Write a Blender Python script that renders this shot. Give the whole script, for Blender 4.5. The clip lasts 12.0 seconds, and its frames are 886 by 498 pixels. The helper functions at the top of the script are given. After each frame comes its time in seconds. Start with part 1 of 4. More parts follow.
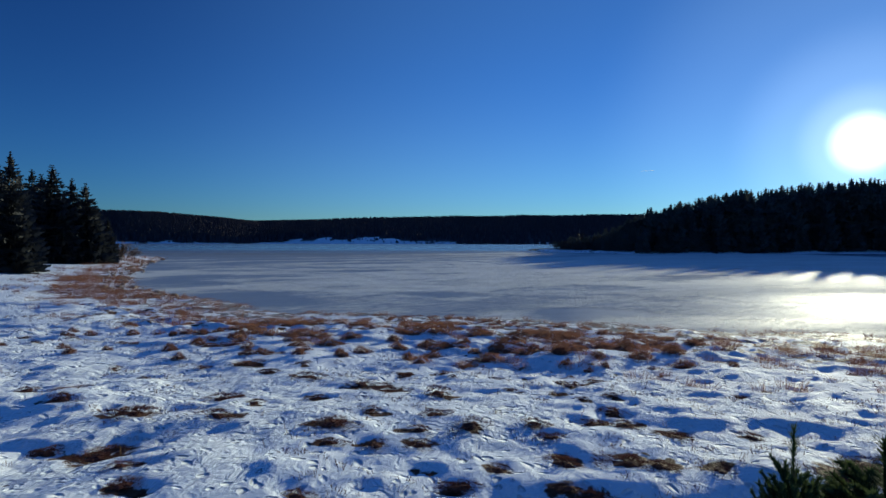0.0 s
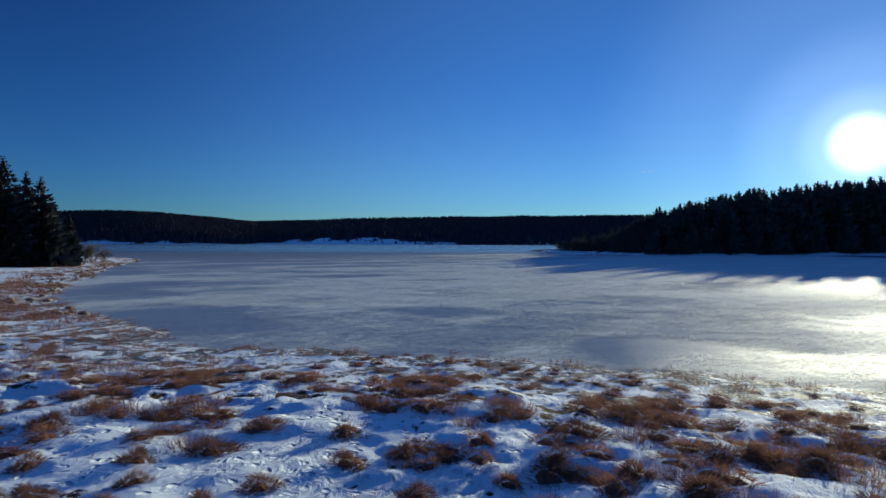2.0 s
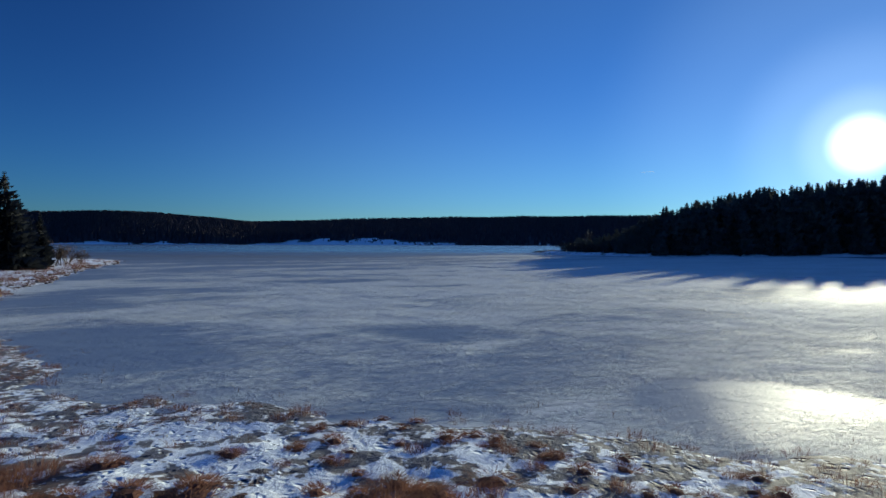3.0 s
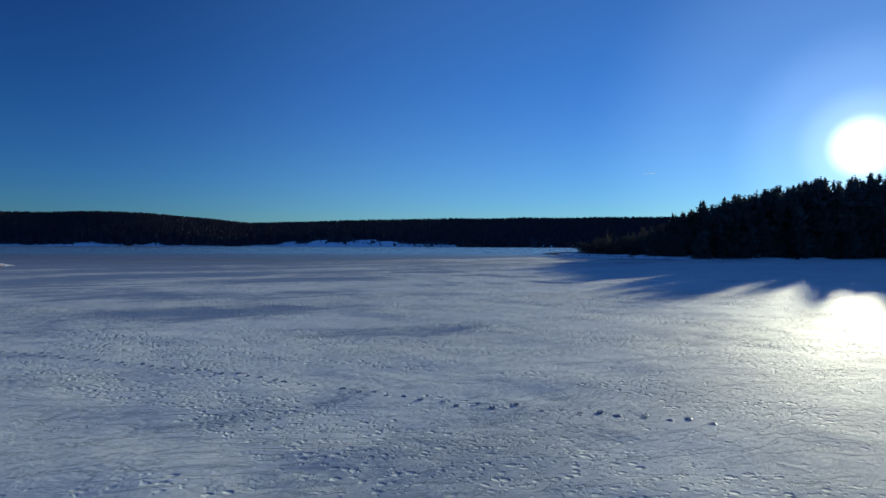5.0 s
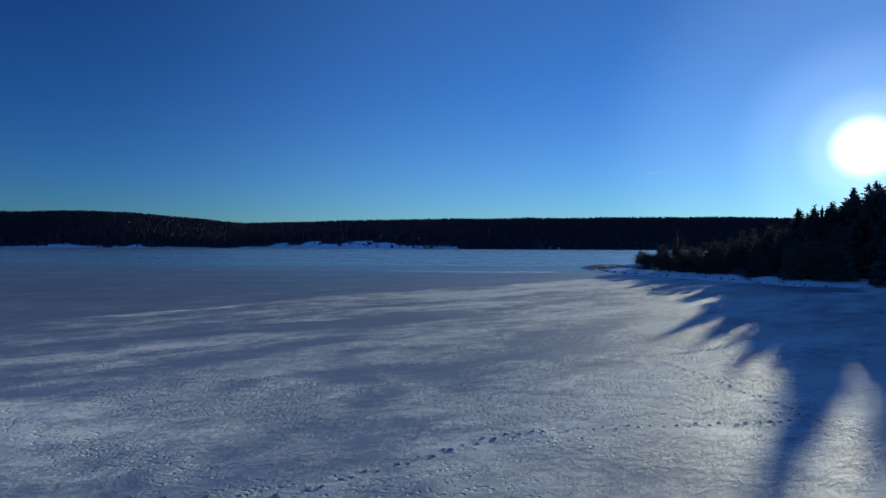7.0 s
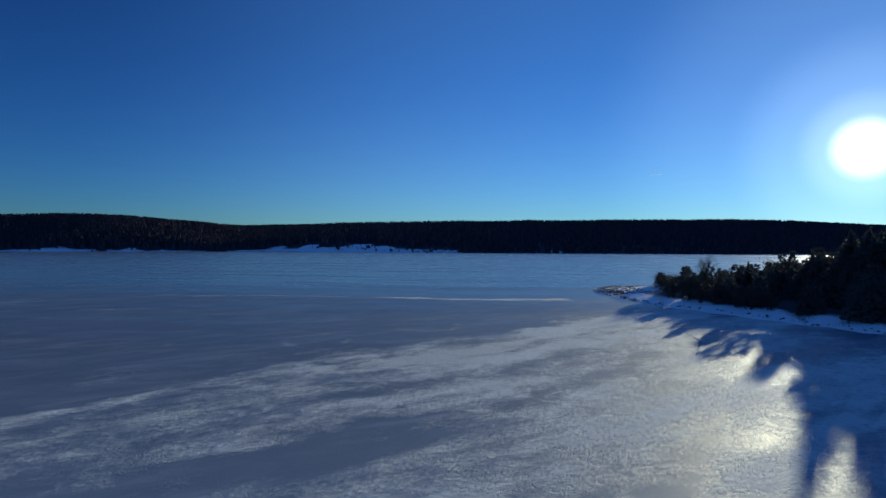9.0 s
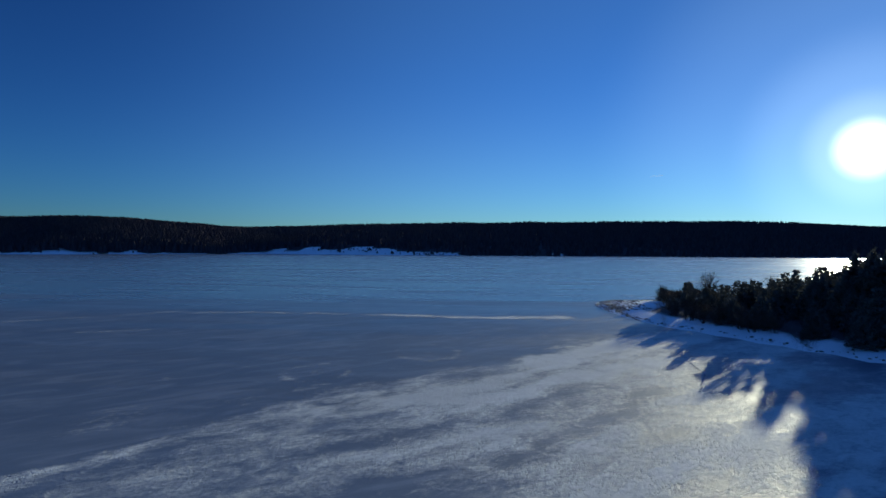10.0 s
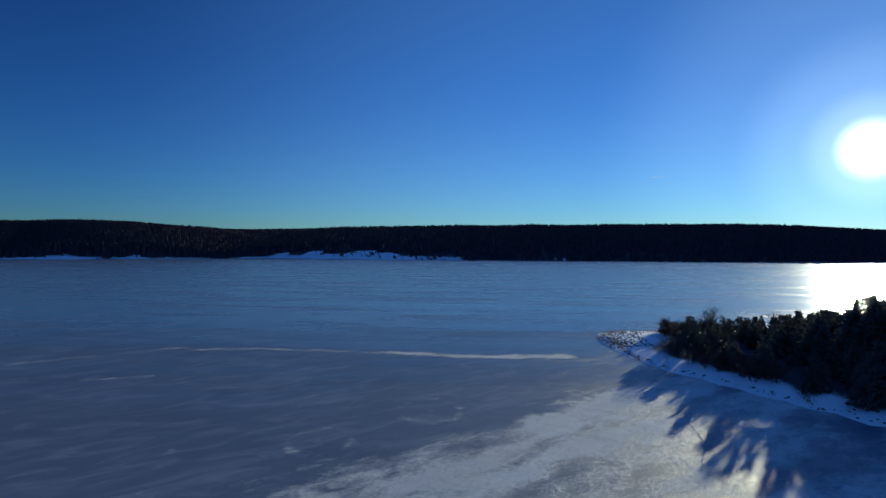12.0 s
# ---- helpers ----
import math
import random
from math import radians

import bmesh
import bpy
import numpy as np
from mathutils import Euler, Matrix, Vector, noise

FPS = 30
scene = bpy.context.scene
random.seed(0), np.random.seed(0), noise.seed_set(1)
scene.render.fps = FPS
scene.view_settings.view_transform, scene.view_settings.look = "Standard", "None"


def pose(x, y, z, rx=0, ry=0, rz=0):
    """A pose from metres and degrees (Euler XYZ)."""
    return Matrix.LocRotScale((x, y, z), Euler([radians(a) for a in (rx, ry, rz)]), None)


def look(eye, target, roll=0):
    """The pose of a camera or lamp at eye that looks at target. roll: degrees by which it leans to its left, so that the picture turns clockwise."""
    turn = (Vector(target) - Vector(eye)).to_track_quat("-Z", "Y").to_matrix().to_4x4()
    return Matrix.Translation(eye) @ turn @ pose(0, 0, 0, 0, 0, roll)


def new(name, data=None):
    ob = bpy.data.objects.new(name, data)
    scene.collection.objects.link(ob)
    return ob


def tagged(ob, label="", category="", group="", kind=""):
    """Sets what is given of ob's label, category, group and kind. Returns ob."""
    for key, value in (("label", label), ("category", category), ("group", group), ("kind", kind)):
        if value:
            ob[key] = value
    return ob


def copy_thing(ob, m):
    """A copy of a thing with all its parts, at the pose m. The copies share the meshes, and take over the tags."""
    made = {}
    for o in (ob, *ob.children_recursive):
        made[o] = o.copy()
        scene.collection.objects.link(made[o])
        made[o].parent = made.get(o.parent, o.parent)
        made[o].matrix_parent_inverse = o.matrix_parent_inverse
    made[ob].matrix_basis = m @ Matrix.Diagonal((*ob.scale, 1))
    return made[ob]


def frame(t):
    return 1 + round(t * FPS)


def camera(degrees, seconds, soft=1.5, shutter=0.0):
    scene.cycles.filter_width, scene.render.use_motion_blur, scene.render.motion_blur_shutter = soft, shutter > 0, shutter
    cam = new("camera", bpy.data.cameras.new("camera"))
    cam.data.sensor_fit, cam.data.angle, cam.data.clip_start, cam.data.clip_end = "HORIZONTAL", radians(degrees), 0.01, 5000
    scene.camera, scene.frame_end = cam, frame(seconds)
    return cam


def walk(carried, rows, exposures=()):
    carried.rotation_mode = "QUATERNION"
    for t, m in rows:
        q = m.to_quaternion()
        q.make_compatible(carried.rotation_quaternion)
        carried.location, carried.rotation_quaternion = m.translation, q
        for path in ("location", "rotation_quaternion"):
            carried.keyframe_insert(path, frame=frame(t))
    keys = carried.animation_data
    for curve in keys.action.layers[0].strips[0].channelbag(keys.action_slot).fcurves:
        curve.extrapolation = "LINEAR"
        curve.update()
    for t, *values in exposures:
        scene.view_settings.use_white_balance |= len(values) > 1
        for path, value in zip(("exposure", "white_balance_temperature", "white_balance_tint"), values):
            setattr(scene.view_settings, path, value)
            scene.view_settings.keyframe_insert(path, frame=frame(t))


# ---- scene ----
cam = camera(76.0, 12.0)

# ---- camera ----
# seconds, x, y, z, yaw, pitch, roll
PATH = [
    (0.00, 0.001, 0.000, 3.644, 0.943, -0.700, 0.119),
    (0.25, -0.018, 0.774, 3.654, 0.928, -0.691, 0.124),
    (0.50, -0.038, 1.659, 3.659, 0.915, -0.680, 0.129),
    (0.75, -0.057, 2.732, 3.656, 0.904, -0.669, 0.134),
    (1.00, -0.070, 3.942, 3.649, 0.896, -0.657, 0.139),
    (1.25, -0.073, 5.217, 3.646, 0.887, -0.648, 0.144),
    (1.50, -0.077, 6.540, 3.648, 0.880, -0.643, 0.149),
    (1.75, -0.093, 7.909, 3.656, 0.873, -0.640, 0.154),
    (2.00, -0.110, 9.334, 3.672, 0.869, -0.637, 0.159),
    (2.25, -0.115, 10.826, 3.693, 0.866, -0.630, 0.164),
    (2.50, -0.111, 12.394, 3.715, 0.864, -0.620, 0.169),
    (2.75, -0.106, 14.034, 3.734, 0.862, -0.606, 0.174),
    (3.00, -0.115, 15.697, 3.746, 0.858, -0.587, 0.179),
    (3.25, -0.144, 17.362, 3.746, 0.851, -0.559, 0.184),
    (3.50, -0.170, 19.177, 3.730, 0.846, -0.527, 0.189),
    (3.75, -0.171, 21.335, 3.692, 0.847, -0.495, 0.194),
    (4.00, -0.153, 24.046, 3.633, 0.854, -0.466, 0.199),
    (4.25, -0.129, 27.511, 3.553, 0.866, -0.439, 0.204),
    (4.50, -0.099, 31.888, 3.461, 0.882, -0.414, 0.209),
    (4.75, -0.065, 37.312, 3.365, 0.900, -0.393, 0.214),
    (5.00, -0.034, 43.864, 3.282, 0.924, -0.378, 0.219),
    (5.25, -0.016, 51.540, 3.227, 0.954, -0.374, 0.224),
    (5.50, -0.009, 60.046, 3.232, 0.987, -0.376, 0.229),
    (5.75, -0.005, 69.021, 3.330, 1.014, -0.380, 0.234),
    (6.00, 0.028, 78.133, 3.570, 1.031, -0.385, 0.239),
    (6.25, 0.111, 86.972, 3.984, 1.035, -0.387, 0.244),
    (6.50, 0.192, 94.778, 4.529, 1.037, -0.381, 0.249),
    (6.75, 0.220, 100.885, 5.140, 1.048, -0.365, 0.254),
    (7.00, 0.215, 105.345, 5.731, 1.056, -0.350, 0.259),
    (7.25, 0.210, 108.471, 6.239, 1.050, -0.345, 0.264),
    (7.50, 0.204, 110.900, 6.717, 1.041, -0.341, 0.269),
    (7.75, 0.199, 113.194, 7.224, 1.039, -0.329, 0.274),
    (8.00, 0.224, 115.282, 7.751, 1.042, -0.312, 0.279),
    (8.25, 0.302, 116.990, 8.281, 1.045, -0.295, 0.284),
    (8.50, 0.409, 118.362, 8.835, 1.049, -0.279, 0.289),
    (8.75, 0.513, 119.469, 9.440, 1.059, -0.263, 0.294),
    (9.00, 0.607, 120.268, 10.118, 1.073, -0.242, 0.299),
    (9.25, 0.686, 120.718, 10.877, 1.092, -0.215, 0.304),
    (9.50, 0.725, 120.906, 11.689, 1.119, -0.191, 0.309),
    (9.75, 0.706, 120.941, 12.522, 1.156, -0.180, 0.314),
    (10.00, 0.678, 120.892, 13.370, 1.199, -0.178, 0.319),
    (10.25, 0.684, 120.806, 14.234, 1.243, -0.181, 0.324),
    (10.50, 0.701, 120.709, 15.122, 1.282, -0.189, 0.329),
    (10.75, 0.696, 120.616, 16.041, 1.314, -0.202, 0.334),
    (11.00, 0.673, 120.517, 16.990, 1.342, -0.212, 0.339),
    (11.25, 0.644, 120.411, 17.961, 1.368, -0.213, 0.343),
    (11.50, 0.623, 120.352, 18.938, 1.395, -0.205, 0.348),
    (11.75, 0.621, 120.383, 19.905, 1.423, -0.188, 0.353),
    (12.00, 0.629, 120.470, 20.866, 1.451, -0.168, 0.358),
]


def flown(x, y, z, yaw, pitch, roll):
    """The camera's pose from its place and its turns in degrees."""
    a, b = radians(yaw), radians(pitch)
    way = Vector((-math.sin(a) * math.cos(b), math.cos(a) * math.cos(b), math.sin(b)))
    eye = Vector((x, y, z))
    return look(eye, eye + way * 10, roll)


EXPOSURE = 1.3
walk(cam, [(t, flown(*row)) for t, *row in PATH], [(0.0, EXPOSURE), (12.0, EXPOSURE)])

# ---- light ----
SUN_AZ, SUN_EL = radians(35.6), radians(8.1)
TO_SUN = Vector((math.sin(SUN_AZ) * math.cos(SUN_EL), math.cos(SUN_AZ) * math.cos(SUN_EL), math.sin(SUN_EL)))
world = bpy.data.worlds.new("winter_sky")
scene.world = world
world.use_nodes = True
wt = world.node_tree


def wnode(kind, **values):
    n = wt.nodes.new(kind)
    for key, v in values.items():
        n.inputs[int(key[1:])].default_value = v
    return n


sky = wt.nodes.new("ShaderNodeTexSky")
sky.sky_type = "NISHITA"
sky.sun_disc = False
sky.sun_elevation, sky.sun_rotation = SUN_EL, SUN_AZ
sky.altitude, sky.air_density, sky.dust_density, sky.ozone_density = 900, 1.0, 0.05, 4.0
tone = wt.nodes.new("ShaderNodeMix")
tone.data_type, tone.blend_type = "RGBA", "MULTIPLY"
tone.inputs[0].default_value = 1.0
tone.inputs[7].default_value = (0.47, 0.79, 1.14, 1)
deep = wt.nodes.new("ShaderNodeGamma")
deep.inputs[1].default_value = 1.35
wt.links.new(sky.outputs[0], deep.inputs[0])
wt.links.new(deep.outputs[0], tone.inputs[6])
bg = wt.nodes["Background"]
wt.links.new(tone.outputs[2], bg.inputs[0])
bg.inputs[1].default_value = 0.022
# the sun's bright ring in the sky
where = wt.nodes.new("ShaderNodeTexCoord")
dot = wt.nodes.new("ShaderNodeVectorMath")
dot.operation = "DOT_PRODUCT"
dot.inputs[1].default_value = TO_SUN
wt.links.new(where.outputs["Generated"], dot.inputs[0])


def halo(degrees, strength, colour):
    """Light that falls off smoothly within so many degrees round the sun."""
    r = wt.nodes.new("ShaderNodeMapRange")
    r.interpolation_type = "SMOOTHERSTEP"
    r.inputs["From Min"].default_value, r.inputs["From Max"].default_value = math.cos(radians(degrees)), 1.0
    wt.links.new(dot.outputs["Value"], r.inputs["Value"])
    p = wt.nodes.new("ShaderNodeMath")
    p.operation = "MULTIPLY"
    p.inputs[1].default_value = strength
    wt.links.new(r.outputs[0], p.inputs[0])
    b = wt.nodes.new("ShaderNodeBackground")
    b.inputs[0].default_value = (*colour, 1)
    wt.links.new(p.outputs[0], b.inputs[1])
    return b


total = bg
for degrees, strength, colour in ((2.1, 0.8, (1.0, 1.0, 0.98)), (3.0, 0.36, (0.97, 1.0, 0.98)), (5.5, 0.085, (0.90, 1.0, 1.0)), (11.0, 0.055, (0.75, 0.97, 1.0)), (24.0, 0.04, (0.62, 0.90, 0.95)), (75.0, 0.055, (0.18, 0.52, 1.0))):
    add = wt.nodes.new("ShaderNodeAddShader")
    wt.links.new(total.outputs[0], add.inputs[0])
    wide_glow = halo(degrees, strength, colour)
    wt.links.new(wide_glow.outputs[0], add.inputs[1])
    total = add
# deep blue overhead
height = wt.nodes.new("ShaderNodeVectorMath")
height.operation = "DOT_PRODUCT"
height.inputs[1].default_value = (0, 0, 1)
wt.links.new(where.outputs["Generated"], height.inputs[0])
# towards the horizon the sky's glow is less blue
lower = wt.nodes.new("ShaderNodeMapRange")
lower.interpolation_type = "SMOOTHSTEP"
lower.inputs["From Min"].default_value, lower.inputs["From Max"].default_value = 0.0, 0.30
wt.links.new(height.outputs["Value"], lower.inputs["Value"])
paler = wt.nodes.new("ShaderNodeMix")
paler.data_type = "RGBA"
paler.inputs[6].default_value = (0.52, 0.80, 0.52, 1)
paler.inputs[7].default_value = (0.18, 0.50, 1.0, 1)
wt.links.new(lower.outputs[0], paler.inputs[0])
wt.links.new(paler.outputs[2], wide_glow.inputs[0])
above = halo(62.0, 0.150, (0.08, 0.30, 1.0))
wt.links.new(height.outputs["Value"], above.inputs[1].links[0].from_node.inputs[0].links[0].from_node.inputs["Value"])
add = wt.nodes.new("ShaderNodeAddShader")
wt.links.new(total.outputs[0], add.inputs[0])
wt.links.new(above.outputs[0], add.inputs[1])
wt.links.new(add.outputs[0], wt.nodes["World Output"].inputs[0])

sun_data = bpy.data.lights.new("sun", "SUN")
sun_data.energy, sun_data.angle, sun_data.color = 2.85, radians(0.53), (0.95, 0.94, 0.69)
sun = new("sun", sun_data)
sun.matrix_world = look((0, 0, 0), -TO_SUN)

# ---- materials ----


class Nodes:
    """A small helper to wire a material's nodes."""

    def __init__(self, name):
        self.m = bpy.data.materials.new(name)
        self.m.use_nodes = True
        self.t = self.m.node_tree
        self.b = self.t.nodes["Principled BSDF"]
        self.at = self.t.nodes.new("ShaderNodeTexCoord").outputs["Object"]

    def put(self, socket, v):
        if isinstance(v, bpy.types.NodeSocket):
            self.t.links.new(v, socket)
        else:
            socket.default_value = (*v, 1) if isinstance(v, tuple) and len(v) == 3 and socket.type == "RGBA" else v

    def noise(self, scale, detail=4.0, rough=0.55, vector=None, distort=0.0):
        n = self.t.nodes.new("ShaderNodeTexNoise")
        self.put(n.inputs["Vector"], vector or self.at)
        n.inputs["Scale"].default_value, n.inputs["Detail"].default_value = scale, detail
        n.inputs["Roughness"].default_value, n.inputs["Distortion"].default_value = rough, distort
        return n.outputs["Fac"]

    def voronoi(self, scale, vector=None):
        n = self.t.nodes.new("ShaderNodeTexVoronoi")
        self.put(n.inputs["Vector"], vector or self.at)
        n.inputs["Scale"].default_value = scale
        return n.outputs["Distance"], n.outputs["Color"]

    def warped(self, vector, amount, scale=1.5):
        n = self.t.nodes.new("ShaderNodeTexNoise")
        self.put(n.inputs["Vector"], vector)
        n.inputs["Scale"].default_value = scale
        m = self.t.nodes.new("ShaderNodeVectorMath")
        m.operation = "MULTIPLY_ADD"
        self.put(m.inputs[0], n.outputs["Color"])
        m.inputs[1].default_value = (amount, amount, 0)
        self.put(m.inputs[2], vector)
        return m.outputs[0]

    def stretch(self, sx, sy, turn=0.0):
        n = self.t.nodes.new("ShaderNodeMapping")
        self.put(n.inputs["Vector"], self.at)
        n.inputs["Scale"].default_value = (sx, sy, 1)
        r = self.t.nodes.new("ShaderNodeVectorRotate")
        r.rotation_type = "Z_AXIS"
        self.put(r.inputs["Vector"], self.at)
        r.inputs["Angle"].default_value = radians(turn)
        self.put(n.inputs["Vector"], r.outputs[0])
        return n.outputs[0]

    def math(self, op, a, b=0.0, clamp=False):
        n = self.t.nodes.new("ShaderNodeMath")
        n.operation, n.use_clamp = op, clamp
        self.put(n.inputs[0], a)
        self.put(n.inputs[1], b)
        return n.outputs[0]

    def range(self, v, a, b, c=0.0, d=1.0, smooth=True):
        n = self.t.nodes.new("ShaderNodeMapRange")
        n.interpolation_type = "SMOOTHSTEP" if smooth else "LINEAR"
        for i, x in enumerate((v, a, b, c, d)):
            self.put(n.inputs[i], x)
        return n.outputs[0]

    def mix(self, f, a, b):
        n = self.t.nodes.new("ShaderNodeMix")
        n.data_type = "RGBA"
        self.put(n.inputs[0], f)
        self.put(n.inputs[6], a)
        self.put(n.inputs[7], b)
        return n.outputs[2]

    def attribute(self, name):
        n = self.t.nodes.new("ShaderNodeAttribute")
        n.attribute_name = name
        return n.outputs["Fac"]

    def axes(self):
        n = self.t.nodes.new("ShaderNodeSeparateXYZ")
        self.put(n.inputs[0], self.at)
        return n.outputs[0], n.outputs[1], n.outputs[2]

    def island(self):
        return self.t.nodes.new("ShaderNodeNewGeometry").outputs["Random Per Island"]

    def each(self):
        return self.t.nodes.new("ShaderNodeObjectInfo").outputs["Random"]

    def bump(self, height, distance, strength=1.0, under=None):
        n = self.t.nodes.new("ShaderNodeBump")
        n.inputs["Strength"].default_value, n.inputs["Distance"].default_value = strength, distance
        self.put(n.inputs["Height"], height)
        if under:
            self.put(n.inputs["Normal"], under)
        return n.outputs[0]

    def done(self, colour, rough, normal=None, **more):
        self.put(self.b.inputs["Base Color"], colour)
        self.put(self.b.inputs["Roughness"], rough)
        if normal:
            self.put(self.b.inputs["Normal"], normal)
        for key, v in more.items():
            self.put(self.b.inputs[key.replace("_", " ")], v)
        return self.m


def snow_material():
    n = Nodes("snow")
    soil = n.mix(n.noise(6.0, 6.0), (0.035, 0.018, 0.012), (0.13, 0.07, 0.045))
    white = n.mix(n.noise(0.5, 5.0), (0.62, 0.68, 0.735), (0.71, 0.755, 0.80))
    edge = n.math("ADD", n.attribute("bare"), n.range(n.noise(5.0, 8.0, 0.65), 0.3, 0.7, -0.35, 0.35, False))
    bare = n.range(edge, 0.45, 0.62)
    soil = n.mix(n.range(n.attribute("icy"), 0.0, 1.0, 0.0, 0.75), soil, (0.15, 0.16, 0.175))
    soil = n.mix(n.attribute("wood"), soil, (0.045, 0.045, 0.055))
    rough = n.noise(11.0, 9.0, 0.75, n.stretch(1.5, 0.9, 25.0), 0.4)
    far_off, shade = n.voronoi(5.2, n.warped(n.at, 0.55))
    pits = n.math("MULTIPLY", n.range(far_off, 0.05, 0.42, -1.0, 0.0), n.range(shade, 0.45, 0.55))
    pits = n.math("MULTIPLY", pits, n.range(n.noise(0.35, 4.0), 0.34, 0.54))
    rough = n.bump(rough, 0.045, 0.4, n.bump(n.math("ADD", n.math("MULTIPLY", n.noise(3.2, 7.0, 0.58, n.stretch(1.3, 0.85, 25.0), 0.5), n.range(n.noise(0.28, 3.0), 0.35, 0.60, 0.35, 1.15)), n.math("MULTIPLY", pits, 0.8)), 0.20, 0.8))
    return n.done(n.mix(bare, white, soil), n.range(n.attribute("icy"), 0.0, 1.0, 0.80, 0.70), rough, Specular_IOR_Level=n.range(n.attribute("icy"), 0.0, 1.0, 0.05, 0.04))


def ice_material():
    n = Nodes("lake_ice")
    x, y, z = n.axes()
    fine = n.noise(0.45, 8.0, 0.65, n.stretch(0.7, 1.3, -38.0), 0.6)
    grain = n.noise(2.2, 9.0, 0.70, n.stretch(0.8, 1.2, -25.0), 0.4)
    ragged = n.math("ADD", n.range(fine, 0.3, 0.7, -0.30, 0.30, False), n.range(grain, 0.3, 0.7, -0.15, 0.15, False))
    snowy = n.range(n.math("ADD", n.attribute("cover"), ragged), -0.02, 0.92)
    far_streaks = n.range(n.noise(0.03, 7.0, 0.62, n.stretch(0.30, 2.4, 3.0), 0.4), 0.56, 0.78, 0.0, 0.22)
    snowy = n.math("MAXIMUM", snowy, n.math("MULTIPLY", far_streaks, n.range(y, 180.0, 330.0)))
    ice_tone = n.mix(n.noise(0.035, 9.0, 0.62, n.stretch(0.6, 1.7, -12.0), 0.9), (0.040, 0.062, 0.105), (0.100, 0.138, 0.190))
    frost = n.range(n.noise(0.22, 9.0, 0.62, n.stretch(0.5, 1.3, -38.0), 1.2), 0.42, 0.75, 0.0, 0.35)
    ice_tone = n.mix(frost, ice_tone, (0.26, 0.30, 0.36))
    # nearer ice gets the blue sky's reflection as a paler base colour
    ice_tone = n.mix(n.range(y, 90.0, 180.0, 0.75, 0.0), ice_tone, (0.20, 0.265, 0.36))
    white = n.mix(grain, (0.375, 0.405, 0.415), (0.61, 0.645, 0.645))
    white = n.mix(n.range(n.noise(0.09, 6.0, 0.6, n.stretch(0.6, 1.5, -38.0), 0.6), 0.40, 0.62, 0.0, 0.55), white, (0.40, 0.42, 0.415))
    # trodden and melted pits, thick in wandering bands
    some = n.range(n.noise(0.22, 5.0, 0.6, n.stretch(0.35, 1.5, 28.0), 0.4), 0.44, 0.57, 0.06, 1.0)
    far_off, shade = n.voronoi(4.4, n.warped(n.warped(n.stretch(1.0, 1.1, -20.0), 0.22), 0.07, 7.0))
    large = n.math("MULTIPLY", n.range(far_off, 0.12, 0.36, -1.0, 0.0), n.range(shade, 0.34, 0.40))
    far_off, shade = n.voronoi(8.5, n.warped(n.warped(n.at, 0.15), 0.05, 9.0))
    small = n.math("MULTIPLY", n.range(far_off, 0.12, 0.38, -0.6, 0.0), n.range(shade, 0.48, 0.54))
    pits = n.math("MULTIPLY", n.math("MINIMUM", small, large), some)
    grain = n.math("ADD", grain, n.math("MULTIPLY", pits, n.range(y, 40.0, 60.0, 0.35, 1.35)))
    # broken sheets of crust with sharp edges
    sheet = n.noise(0.42, 10.0, 0.62, n.stretch(0.45, 1.15, -14.0), 0.8)
    sheets = n.math("ADD", n.math("ADD", n.range(sheet, 0.44, 0.455), n.range(sheet, 0.505, 0.52)), n.range(sheet, 0.57, 0.585))
    grain = n.math("ADD", grain, n.math("MULTIPLY", sheets, n.range(y, 48.0, 75.0, 0.34, 0.0)))
    relief = n.math("MULTIPLY", n.math("ADD", grain, n.math("MULTIPLY", fine, 0.6)), n.range(snowy, 0.0, 0.8, n.range(y, 60.0, 120.0, 0.35, 0.06), 1.0, False))
    normal = n.bump(n.noise(0.6, 6.0, 0.6), 0.02, 0.4, n.bump(relief, 0.060, 0.8))
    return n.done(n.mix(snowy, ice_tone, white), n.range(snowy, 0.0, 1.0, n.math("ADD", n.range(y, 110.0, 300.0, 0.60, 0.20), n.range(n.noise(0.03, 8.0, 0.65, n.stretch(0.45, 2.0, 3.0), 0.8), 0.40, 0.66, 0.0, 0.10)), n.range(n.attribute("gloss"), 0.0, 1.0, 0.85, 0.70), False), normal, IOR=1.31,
                  Specular_IOR_Level=n.range(snowy, 0.0, 1.0, n.math("ADD", n.range(y, 90.0, 190.0, 0.015, 0.64), n.range(n.math("MULTIPLY", n.attribute("gloss"), n.range(y, 40.0, 60.0, 1.0, 0.0)), 0.0, 1.0, 0.0, 0.30)), n.range(n.attribute("gloss"), 0.0, 1.0, 0.020, 0.15), False))


